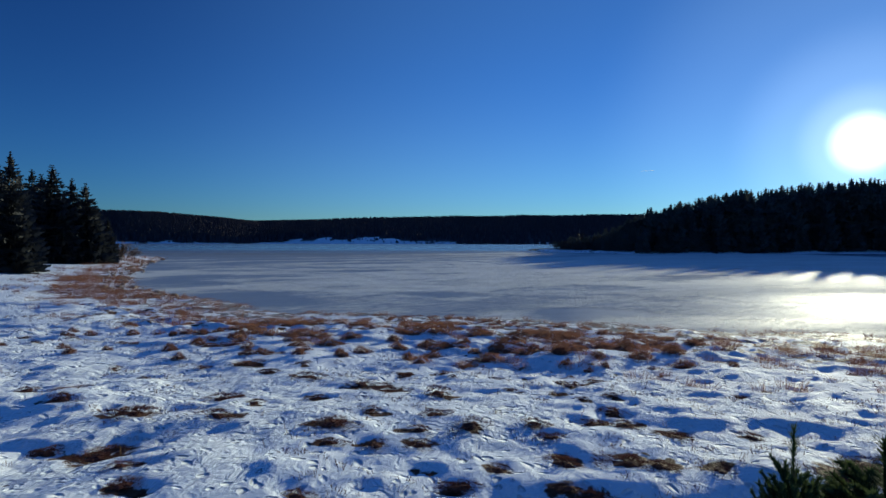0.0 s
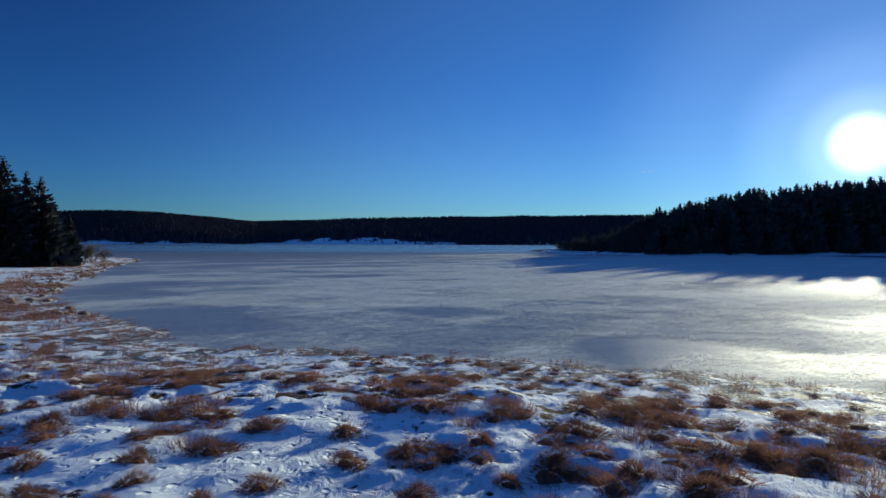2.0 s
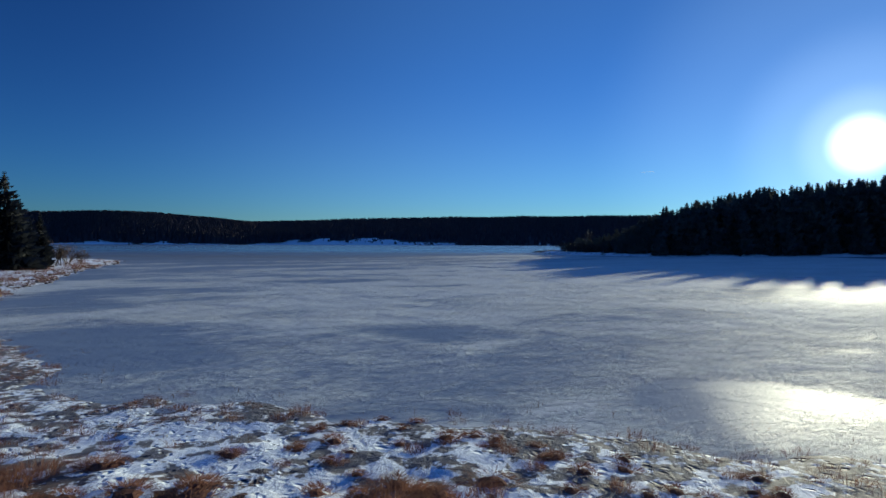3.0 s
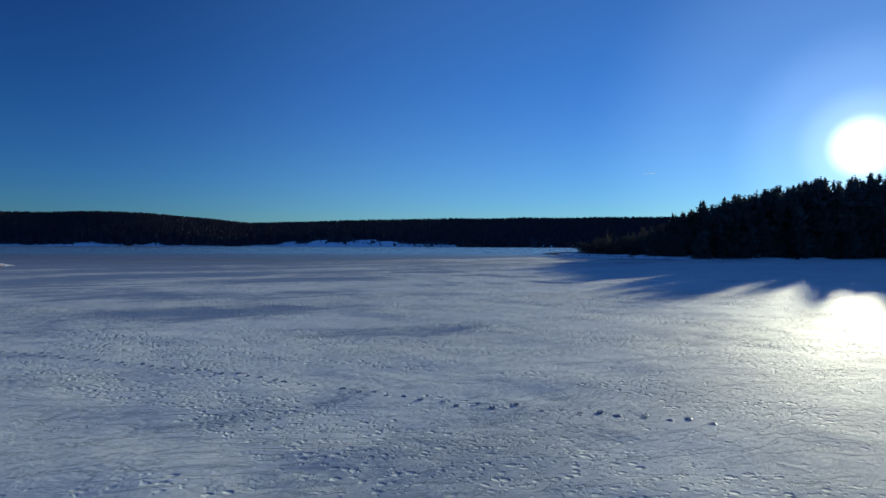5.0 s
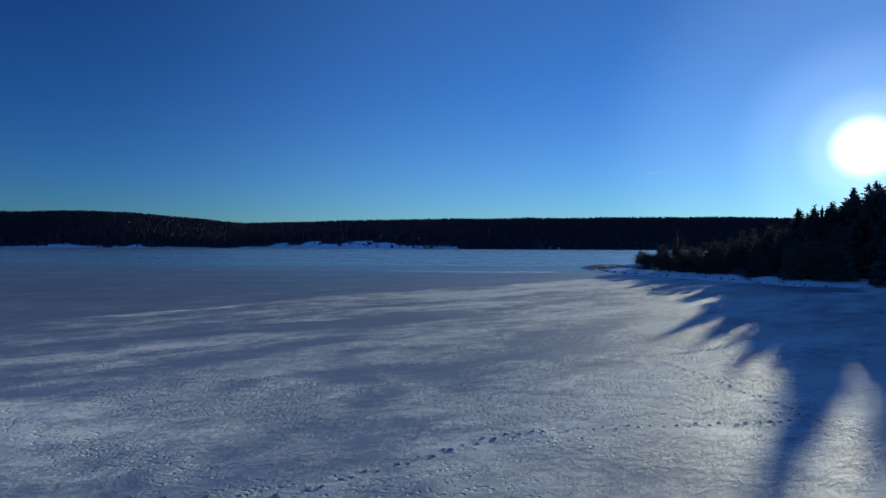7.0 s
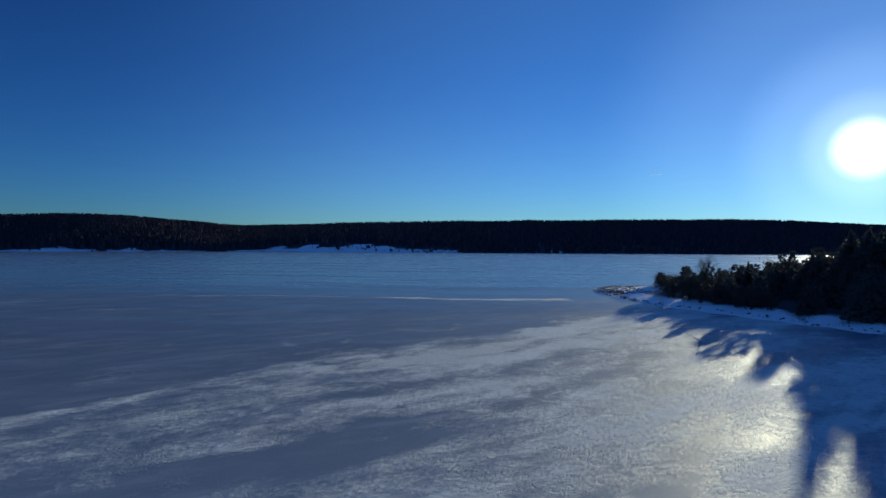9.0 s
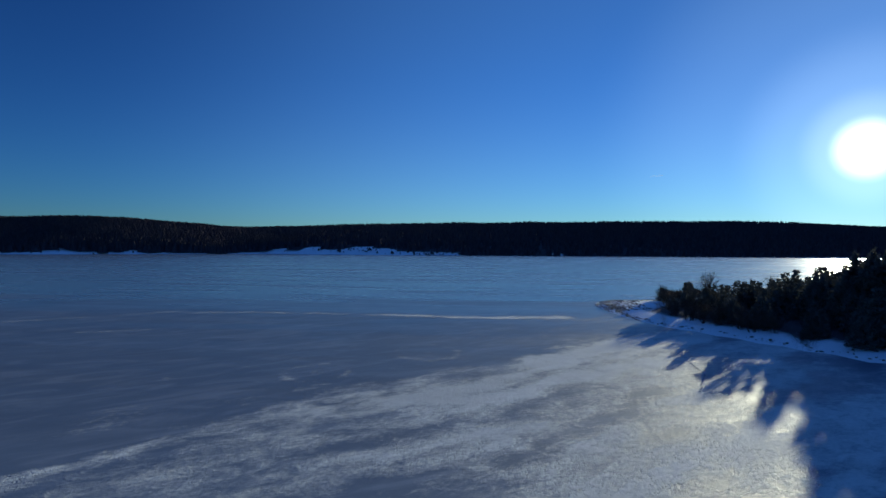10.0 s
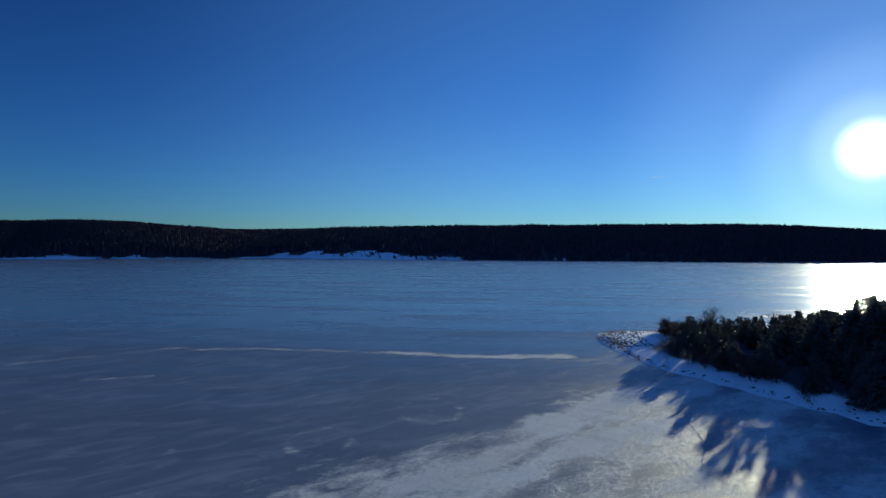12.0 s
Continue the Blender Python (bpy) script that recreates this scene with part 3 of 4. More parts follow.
# bare blue ice: a winding lane, pools, and the smooth strip along the near shore
cover -= 0.42 * along_line(wx, wy, [(-6, 140), (-2, 122), (3.2, 108), (5.6, 99), (8.6, 94)], 1.0) * np.interp(IY, [108, 122], [1.0, 0.45])
for cx, cy, rx, ry, turn in ((-12.5, 96, 8, 4, 20), (-28, 104, 10, 4, 30), (8.2, 94.5, 2.6, 1.6, -30), (-0.6, 40, 3.4, 2.2, 10), (9, 46.5, 5, 3, 15), (-9, 71, 5.5, 2.6, 10), (-17, 79, 8, 3, 10), (-2, 66, 4, 2, 30), 
                             (3, 106, 3.2, 1.8, 20), (7, 103, 2.6, 1.6, 0), (-2.5, 113, 4, 2, 30), (6.5, 29.5, 3.2, 1.6, -15), (-14, 38, 6, 3.5, 120), (-25, 52, 9, 6, 60), (24, 60, 8, 4, 20)):
    cover -= 0.56 * blob(wx, wy, cx, cy, rx, ry, turn)
cover -= np.interp(IY - 0.55 * np.maximum(-IX - 8, 0) + 0.5 * np.clip(IX - 4, 0, 12), [26, 33, 37, 50, 74], [0.55, 0.50, 0.28, 0.16, 0.0])
# low wind-blown ridges of snow far out on the bare ice, and faint rings
cover += 1.15 * along_line(IX, IY + (layers(IX, IY, 14.0, 58) - 0.5) * 7, [(-95, 205), (-78, 217), (-69, 226), (-57, 233), (-28, 236), (-11, 232.5), (9, 229), (21, 231)], 1.9) * np.clip(0.55 + 0.6 * layers(IX, IY, 9.0, 60), 0, 1)
cover += 0.9 * along_line(IX, IY, [(-57.5, 206.5), (-48, 210)], 1.0)
for cx, cy, r in ((-2.8, 193, 5.0), (12, 188, 3.4), (-14, 181, 4.2)):
    ring = np.hypot((IX - cx) / 1.0, (IY - cy) / 1.25) / r
    cover += 0.5 * np.exp(-((ring - 0.8) / 0.16) ** 2) + 0.55 * np.exp(-(ring / 0.28) ** 2)
cover = np.where((np.abs(IX) > 110) | (IY > 330), -0.5, cover)
cover += (layers(wx, wy * 1.3, 7.0, 20) - 0.5) * 1.5 * np.interp(IY, [34, 44, 84, 100], [0.4, 1, 1, 0.3])
snow_on = np.clip((cover - 0.15) / 0.45, 0, 1)
near_ice = np.clip((28 - np.abs(IX - 1)) / 10, 0, 1) * np.clip((150 - IY) / 25, 0, 1) * np.clip((IY - 30) / 3, 0, 1)
# broken sheets of crust with raised edges, and lumps between them
plate = layers(IX * 0.8 + IY * 0.35, IY - IX * 0.35, 3.2, 5, 5)
sheets = np.clip((plate - 0.47) / 0.020, 0, 1) + np.clip((plate - 0.565) / 0.020, 0, 1)
lumps = (layers(IX, IY * 1.2, 1.3, 38, 4) - 0.5) * 0.085
IZ = near_ice * (0.25 + 0.75 * snow_on) * (sheets * 0.022 + lumps)
inx, iny = len(ix), len(iy)
i = (np.arange(iny - 1)[:, None] * inx + np.arange(inx - 1)[None]).ravel()
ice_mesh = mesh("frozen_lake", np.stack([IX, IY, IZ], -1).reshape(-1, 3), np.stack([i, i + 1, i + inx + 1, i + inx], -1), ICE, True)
# the crust is set shinier by place, where the low sun's glare should show
gloss = np.interp(IY, [44, 64, 112, 128], [0.12, 1.0, 1.0, 0.5]) * np.clip((IX + 4) / 12, 0.08, 1) + sum(blob(wx, wy, *b) for b in ((25, 33, 9, 6, 20), (12.5, 26.2, 4.5, 2.4, 0), (9, 28.6, 2.4, 1.8, -20)))
ice_mesh.attributes.new("gloss", "FLOAT", "POINT").data.foreach_set("value", np.clip(gloss, 0, 1).ravel().astype(np.float32))
ice_mesh.attributes.new("cover", "FLOAT", "POINT").data.foreach_set("value", cover.ravel().astype(np.float32))
tagged(new("frozen_lake", ice_mesh), "frozen lake with crusted snow and bare ice", "ice", kind="structure")


# ---- heather and grass ----
def heather(rng, twigs):
    """A low ragged cushion of twigs, one metre wide."""
    s = Shape()
    twist = rng.uniform(0, 6)
    for _ in range(twigs):
        a = rng.uniform(0, 6.283)
        r = math.sqrt(rng.random()) * (0.85 + 0.18 * math.sin(2 * a + twist) + 0.16 * math.sin(5 * a + 3 * twist))
        x, y = math.cos(a) * r, math.sin(a) * r
        if math.sin(x * 7 + twist) * math.sin(y * 8 - twist) > 0.45:
            continue
        top = (1.05 - r * r) * rng.uniform(0.18, 0.52) + 0.04
        lean = Vector((x * 0.35 + rng.uniform(-0.16, 0.16), y * 0.35 + rng.uniform(-0.16, 0.16), top))
        side = Vector((rng.uniform(-1, 1), rng.uniform(-1, 1), 0)).normalized() * rng.uniform(0.012, 0.032)
        p = Vector((x, y, -0.1))
        s.tri(p - side, p + side, p + lean)
        q = p + lean * 0.55
        for _ in range(2):
            t = Vector((rng.uniform(-0.16, 0.16), rng.uniform(-0.16, 0.16), rng.uniform(0.02, 0.16)))
            s.tri(q - side * 0.8, q + side * 0.8, q + t)
    return s


def bunch(rng, blades, height):
    """A matted tuft of dry grass blades that lean and bend outwards."""
    s = Shape()
    for _ in range(blades):
        a, r = rng.uniform(0, 6.283), math.sqrt(rng.random()) * 0.22
        p = Vector((math.cos(a) * r, math.sin(a) * r, -0.05))
        h = height * rng.uniform(0.35, 1.1) * (1.15 - 1.6 * r)
        b = a + rng.gauss(0, 0.7)
        out = Vector((math.cos(b), math.sin(b), 0)) * abs(rng.gauss(0.38, 0.6)) * h
        side = Vector((rng.uniform(-1, 1), rng.uniform(-1, 1), 0)).normalized() * rng.uniform(0.0013, 0.0032)
        m = p + out * 0.35 + Vector((0, 0, h * 0.7))
        e = p + out + Vector((0, 0, h * rng.uniform(0.6, 1.0)))
        s.tri(p - side, p + side, m + side * 0.6)
        s.tri(p - side, m + side * 0.6, m - side * 0.6)
        s.tri(m - side * 0.6, m + side * 0.6, e)
    return s


def shaggy(rng, blades, lobes=1.0, hair=1.0):
    """A shaggy mound of matted grass, half a metre wide: fine bent hairs all over a low uneven dome, with a few longer ones."""
    s = Shape()
    twist = rng.uniform(0, 6)

    def surface(a, r):
        edge = 0.28 * (1 + lobes * (0.20 * math.sin(2 * a + twist) + 0.17 * math.sin(5 * a - twist) + 0.10 * math.sin(3 * a + 2 * twist)))
        dome = 0.17 * (1 - r * r) * (0.85 + 0.3 * math.sin(4 * r * math.cos(a) + twist))
        return Vector((math.cos(a) * r * edge, math.sin(a) * r * edge, dome - 0.03))

    for k in range(12):
        a, b = k * math.pi / 6, (k + 1) * math.pi / 6
        for r0, r1 in ((0.0, 0.55), (0.55, 0.98)):
            p = [surface(q, r * 0.8) * (0.8 / lobes ** 0.6) - Vector((0, 0, 0.035)) for q, r in ((a, r0), (a, r1), (b, r1), (b, r0))]
            s.tri(p[0], p[1], p[2])
            if r0:
                s.tri(p[0], p[2], p[3])
    for k in range(blades):
        a, r = rng.uniform(0, 6.283), math.sqrt(rng.random())
        p = surface(a, r) - Vector((0, 0, 0.01))
        b = a + rng.gauss(0, 0.8)
        way = Vector((math.cos(b) * (0.25 + 0.55 * r), math.sin(b) * (0.25 + 0.55 * r), 0.75 - 0.5 * r + rng.gauss(0, 0.3))).normalized()
        stray = k % 13 == 0
        long = rng.uniform(0.07, 0.16) * (1.8 if stray else 1.0) * hair
        side = way.orthogonal().normalized() * rng.uniform(0.0022, 0.0048) * (0.5 if stray else 1.0)
        m = p + way * long * 0.6
        e = p + way * long + Vector((math.cos(b), math.sin(b), -0.4)) * long * 0.22
        s.tri(p - side, p + side, m + side * 0.7)
        s.tri(m + side * 0.7, m - side * 0.7, e)
        s.tri(p - side, m + side * 0.7, m - side * 0.7)
    return s


CUSHIONS = [shaggy(random.Random(20 + k), 620, 1.5, 0.62).mesh("heather_tussock", HEATHER) for k in range(6)]
for k, (x, y, r) in enumerate(TUSSOCKS):
    ob = new("heather_tussock", CUSHIONS[k % 6])
    ob.matrix_basis = pose(x, y, ground_at(x, y) + 0.02, 0, 0, RNG.uniform(0, 360)) @ Matrix.Diagonal((r * RNG.uniform(3.0, 4.2), r * RNG.uniform(2.1, 2.9), r * 1.2 + 0.10, 1))
    tagged(ob, "low brown-red heather tussock sunk in the snow", "heather", "heather tussocks in the meadow")

TUFTS = [bunch(random.Random(40 + k), 260, 0.26 + 0.03 * k) if k % 3 == 1 else shaggy(random.Random(40 + k), 380) for k in range(6)]
TUFT_MESHES = [t.mesh("grass_tuft", GRASS) for t in TUFTS]
middle = sorted(BUNCHES, key=lambda p: abs(p[0] + 1) * 0.6 + abs(p[1] - 21))
for k, (x, y, d) in enumerate(middle[:280]):
    ob = new("grass_tuft", TUFT_MESHES[k % 6])
    size = RNG.uniform(0.7, 1.2) * (1.0 if d > 3.4 else 0.65)
    ob.matrix_basis = pose(x, y, ground_at(x, y), 0, 0, RNG.uniform(0, 360)) @ Matrix.Diagonal((size * 1.25, size * 1.25, size, 1))
    tagged(ob, "rust-brown dry grass tuft standing in shore snow", "grass", "dry grass tufts along the shore")


# grass tussocks in the snow behind the thick grass: x, y, half width
MOUNDS = [(3.3, 16.9, 0.42), (4.2, 16.3, 0.30), (5.5, 16.6, 0.45), (2.6, 17.6, 0.32), (4.1, 18.3, 0.45), (1.5, 18.1, 0.36), (0.7, 17.4, 0.28), (-0.6, 17.0, 0.30), (0.9, 16.4, 0.34),
          (-1.3, 16.4, 0.26), (-0.9, 18.4, 0.30), (-1.7, 18.0, 0.26), (-2.7, 17.0, 0.28), (-3.2, 16.3, 0.26), (-3.9, 18.4, 0.36), (-4.9, 17.8, 0.30), (-5.4, 18.9, 0.36), (-6.4, 17.6, 0.30),
          (-3.4, 19.4, 0.32), (-2.0, 19.3, 0.34), (2.2, 19.2, 0.40), (5.6, 18.2, 0.42), (6.7, 17.3, 0.40), (-7.4, 19.4, 0.36), (-8.3, 18.3, 0.30), (6.3, 15.6, 0.36), (-4.4, 16.2, 0.24)]
SHAGGY = [shaggy(random.Random(30 + k), 760).mesh("grass_tussock", TUSSOCK) for k in range(5)]
behind = [p for p in spread(700, (-16, 9, 14.5, 23), lambda d, x, y: 0.42 if 7.5 < d < 12.5 else 0.0, 0.8) if all((p[0] - a) ** 2 + (p[1] - b) ** 2 > 0.6 for a, b, c in MOUNDS)]
MOUNDS += [(x, y, RNG.uniform(0.13, 0.30)) for x, y, d in behind[:24]]
for k, (x, y, r) in enumerate(MOUNDS):
    ob = new("grass_tussock", SHAGGY[k % 5])
    ob.matrix_basis = pose(x, y, ground_at(x, y), 0, 0, RNG.uniform(0, 360)) @ Matrix.Diagonal((r * RNG.uniform(2.6, 3.8), r * RNG.uniform(2.0, 2.9), 0.45 + r * RNG.uniform(1.6, 2.6), 1))
    tagged(ob, "shaggy russet grass tussock rising from the snow", "grass", "grass tussocks behind the shore")


def scatter(name, shapes, places, material, label, category):
    """Many small plants joined into one mesh: each place is x, y, z, turn, width, height."""
    allv, allf, n = [], [], 0
    arrays = [s.arrays() for s in shapes]
    for k, (x, y, z, turn, w, h) in enumerate(places):
        v, f = arrays[k % len(arrays)]
        c, s = math.cos(turn), math.sin(turn)
        out = np.empty_like(v)
        out[:, 0] = (v[:, 0] * c - v[:, 1] * s) * w + x
        out[:, 1] = (v[:, 0] * s + v[:, 1] * c) * w + y
        out[:, 2] = v[:, 2] * h + z
        allv.append(out)
        allf.append(f + n)
        n += len(v)
    return tagged(new(name, mesh(name, np.concatenate(allv), np.concatenate(allf), material)), label, category, kind="stuff")


LIGHT_TUFTS = [bunch(random.Random(60 + k), 92, 0.27 + 0.045 * k) for k in range(6)]
scatter("dry_grass", LIGHT_TUFTS, [(x, y, ground_at(x, y), RNG.uniform(0, 6.28), RNG.uniform(0.8, 1.5) * (1 + (y > 60)) * (1.0 if d > 3.4 else 0.7), RNG.uniform(0.65, 1.15) * (1 + 0.5 * (y > 60)) * (1.0 if d > 3.4 else 0.65)) for x, y, d in middle[280:]],
        GRASS, "rust-brown dry grass along the snowy shore", "grass")
SPRIGS = [bunch(random.Random(80 + k), 9, 0.30) for k in range(5)]
thin = spread(1500, (-20, 16, 17, 40), lambda d, x, y: 0.35 if -2.2 < d < 2.5 else 0.0, 0.4)
thin += spread(700, (-12, 11, 7, 20), lambda d, x, y: 0.1 if d > 6 else 0.0, 0.5)
scatter("dry_reeds", SPRIGS, [(x, y, max(ground_at(x, y), 0.0), RNG.uniform(0, 6.28), RNG.uniform(0.7, 1.3), RNG.uniform(0.5, 1.15)) for x, y, d in thin],
        REED, "thin straw-coloured reeds frozen into the lake edge", "reeds")

heaps = spread(40000, (-64, -16, 34, 126), lambda d, x, y: 0.5 if 0.4 < d < 5.5 and waves(x, y, 2.2, 29) > 0.42 else 0.0, 0.55)
scatter("shore_tussocks", [heather(random.Random(95 + k), 44) for k in range(4)], [(x, y, ground_at(x, y), RNG.uniform(0, 6.28), RNG.uniform(0.25, 0.6), RNG.uniform(0.5, 1.1)) for x, y, d in heaps[:520]],
        GRASS, "brown grass tussocks heaped along the snowy bank", "grass")
FLECKS = [heather(random.Random(90 + k), 26) for k in range(6)]
tips = spread(9000, (-26, 12, 5, 25), lambda d, x, y: 0.55 if d > 6 and waves(x, y, 1.6, 26) * waves(x, y, 0.6, 27) > 0.27 else 0.0, 0.16)
scatter("heather_tips", FLECKS, [(x, y, ground_at(x, y) + 0.01, RNG.uniform(0, 6.28), RNG.uniform(0.07, 0.20), RNG.uniform(0.12, 0.26)) for x, y, d in tips],
        HEATHER, "small dark heather tips poking through the snow", "heather")


# ---- trees ----
def trunk_shape(height, radius, rng, sides=7):
    s = Shape()
    p, n = Vector((0, 0, -0.4)), 5
    for k in range(n):
        u0, u1 = k / n, (k + 1) / n
        q = Vector((rng.uniform(-0.03, 0.03), rng.uniform(-0.03, 0.03), height * u1))
        s.tube(p, q, radius * (1 - u0) + 0.02, radius * (1 - u1) + 0.015, sides)
        p = q
    return s


def spruce_crown(rng, height, radius, levels, first, fine=1.0, full=1.25):
    """Whorls of drooping boughs with ragged side twigs, round a thin dark core."""
    s = Shape()
    for k in range(levels):
        u = min(max((k + rng.uniform(-0.4, 0.4)) / levels, 0), 0.985)
        z = height * (first + (1 - first) * u)
        reach = radius * (1 - u ** full) ** 1.05 + 0.08
        for _ in range(int((4 + 6 * (1 - u)) * fine)):
            a, L = rng.uniform(0, 6.283), reach * rng.uniform(0.55, 1.12)
            out = Vector((math.cos(a), math.sin(a), 0))
            side = Vector((-math.sin(a), math.cos(a), 0))
            rise = 0.40 * u - 0.30 * (1 - u)
            base = Vector((0, 0, z))
            mid = base + out * L * 0.55 + Vector((0, 0, L * rise * 0.5))
            end = base + out * L + Vector((0, 0, L * (rise * 0.7 + 0.06)))
            w = (L * rng.uniform(0.20, 0.32) + 0.07) / fine ** 0.75
            drop = Vector((0, 0, -w * rng.uniform(0.7, 1.5)))
            s.tri(base + side * w * 0.3, base - side * w * 0.3, mid)
            for p, q, f in ((base.lerp(mid, 0.35), mid, 1.0), (mid, mid.lerp(end, 0.55), 0.85), (mid.lerp(end, 0.5), end, 0.5)):
                for g in (-1, 1):
                    s.tri(p, q, p.lerp(q, 0.75) + side * g * w * f * rng.uniform(0.7, 1.5) + drop * f * rng.uniform(0.2, 1.1))
            s.tri(base.lerp(mid, 0.4), mid, mid.lerp(base, 0.4) + drop * 1.6)
            s.tri(mid, end, mid.lerp(end, 0.4) + drop * 1.2)
    for k in range(60):
        u = rng.random() * 0.9
        z, r = height * (first + (1 - first) * u), radius * 0.42 * (1 - u) + 0.05
        a = rng.uniform(0, 6.283)
        p = Vector((math.cos(a) * r, math.sin(a) * r, z))
        t = Vector((-math.sin(a), math.cos(a), 0)) * r * 0.9
        s.tri(p - t, p + t, Vector((0, 0, z + height * 0.09)))
        s.tri(p - t, p + t, p * 1.12 + Vector((rng.uniform(-0.1, 0.1), 0, -height * 0.06)))
    return s


def pine_crown(rng, height, radius, clumps, low):
    """Rounded clumps of needles on upswept limbs, dense to the ground."""
    s = Shape()
    for k in range(clumps):
        a, u = rng.uniform(0, 6.283), rng.random() ** 1.15
        r = radius * (0.25 + 0.75 * math.sqrt(rng.random())) * (1 - 0.80 * u ** 1.7)
        c = Vector((math.cos(a) * r, math.sin(a) * r, height * (low + (0.96 - low) * u)))
        if k % 4 == 0:
            s.tube((0, 0, c.z - r * 0.5), c, 0.03, 0.012)
        size = rng.uniform(0.40, 0.85) * (1.1 - 0.45 * u)
        for _ in range(13):
            d = Vector((rng.gauss(0, 1), rng.gauss(0, 1), rng.gauss(0.45, 0.8))).normalized()
            e = (d.orthogonal().normalized() + Vector((rng.uniform(-0.6, 0.6), rng.uniform(-0.6, 0.6), rng.uniform(-0.6, 0.6)))) * size * 0.29
            p = c + d * size * rng.uniform(0.0, 0.3)
            s.tri(p - e, p + e, c + d * size * rng.uniform(0.7, 1.3))
    return s


def bare_crown(rng, height, stems, width, fine):
    """Many thin leafless stems that fork and fork again."""
    s = Shape()

    def fork(p, way, length, radius, depth):
        q = p + way * length
        if depth == 0:
            e = way.orthogonal().normalized() * radius * 1.6
            s.tri(p - e, p + e, q)
            return
        s.tube(p, q, radius, radius * 0.65)
        for _ in range(fine):
            t = (way + Vector((rng.gauss(0, 0.38), rng.gauss(0, 0.38), rng.gauss(0.08, 0.25)))).normalized()
            fork(p.lerp(q, rng.uniform(0.5, 1.0)), t, length * rng.uniform(0.5, 0.85), radius * 0.62, depth - 1)

    for _ in range(stems):
        a = rng.uniform(0, 6.283)
        lean = rng.uniform(0.05, width)
        fork(Vector((math.cos(a) * 0.2, math.sin(a) * 0.2, -0.1)), Vector((math.cos(a) * lean, math.sin(a) * lean, 1)).normalized(), height * rng.uniform(0.32, 0.5), 0.018 + height * 0.004, 3)
    return s


def young_crown(rng, height, shoots):
    """A young spruce seen close: upright shoots thick with single needles."""
    s = Shape()

    def shoot(p, q, thick):
        s.tube(p, q, 0.012, 0.006)
        w = (q - p).normalized()
        e = w.orthogonal().normalized()
        f = w.cross(e)
        for _ in range(int(60 + 760 * (q - p).length)):
            b = rng.uniform(0, 6.283)
            o = p.lerp(q, rng.random() ** 0.85)
            d = (e * math.cos(b) + f * math.sin(b) + w * 0.9).normalized() * rng.uniform(0.6, 1.1) * thick
            g = d.cross(w).normalized() * 0.0042
            s.tri(o - g, o + g, o + d)

    for k in range(shoots):
        u = k / shoots
        p = Vector((0, 0, height * (0.05 + 0.78 * u)))
        a, L = k * 2.4 + rng.uniform(-0.4, 0.4), (1 - u) * 0.50 * height / 1.9 + 0.16
        q = p + Vector((math.cos(a) * L, math.sin(a) * L, L * rng.uniform(0.5, 1.0)))
        shoot(p, q, 0.050)
        for _ in range(2):
            m = p.lerp(q, rng.uniform(0.3, 0.7))
            c = a + rng.choice((-0.8, 0.8))
            shoot(m, m + Vector((math.cos(c), math.sin(c), rng.uniform(0.5, 1.1))) * L * 0.5, 0.042)
    shoot(Vector((0, 0, height * 0.6)), Vector((0.02, 0, height)), 0.075)
    return s


KINDS = {}


def tree(kind, x, y, size, wide=1.0, turn=0.0, label="", category="tree", group="", z=None):
    """A tree of one of the kinds, built once and copied after that; size is a factor on its height."""
    z = ground_at(x, y) - 0.05 if z is None else z
    m = pose(x, y, z, 0, 0, turn) @ Matrix.Diagonal((size * wide, size * wide, size, 1))
    if kind in KINDS:
        ob = copy_thing(KINDS[kind], m @ Matrix.Diagonal((*KINDS[kind].scale, 1)).inverted())
        return tagged(ob, label, category, group)
    name, trunk, crown, crown_name = MAKERS[kind]()
    ob = new(name)
    ob.empty_display_size = 0.2
    if trunk:
        part("trunk", trunk, ob)
    part(crown_name, crown, ob)
    ob.matrix_basis = m
    KINDS[kind] = ob
    ob_base = tagged(ob, label, category, group)
    return ob_base


def make_spruce(seed, radius, levels, first, needles, fine=1.0, full=1.25):
    def build():
        rng = random.Random(seed)
        return ("spruce_tree", trunk_shape(9.3, 0.16, rng).mesh("trunk", BARK), spruce_crown(rng, 10.0, radius, levels, first, fine, full).mesh("crown", needles), "crown")
    return build


def make_pine(seed, radius, clumps, low):
    def build():
        rng = random.Random(seed)
        return ("pine_tree", trunk_shape(8.6, 0.15, rng).mesh("trunk", BARK), pine_crown(rng, 10.0, radius, clumps, low).mesh("crown", VEILED_PINE), "crown")
    return build


def make_shrub(seed, stems, width, fine):
    def build():
        rng = random.Random(seed)
        return ("bare_shrub", None, bare_crown(rng, 3.0, stems, width, fine).mesh("bare_crown", TWIG), "bare_crown")
    return build


def make_birch():
    rng = random.Random(5)
    return ("birch_tree", trunk_shape(8.5, 0.10, rng).mesh("trunk", BIRCH), bare_crown(rng, 9.0, 9, 0.20, 4).mesh("bare_crown", TWIG), "bare_crown")


def make_young(seed, shoots):
    def build():
        rng = random.Random(seed)
        return ("young_spruce", trunk_shape(1.7, 0.03, rng).mesh("trunk", BARK), young_crown(rng, 1.9, shoots).mesh("crown", YOUNG), "crown")
    return build


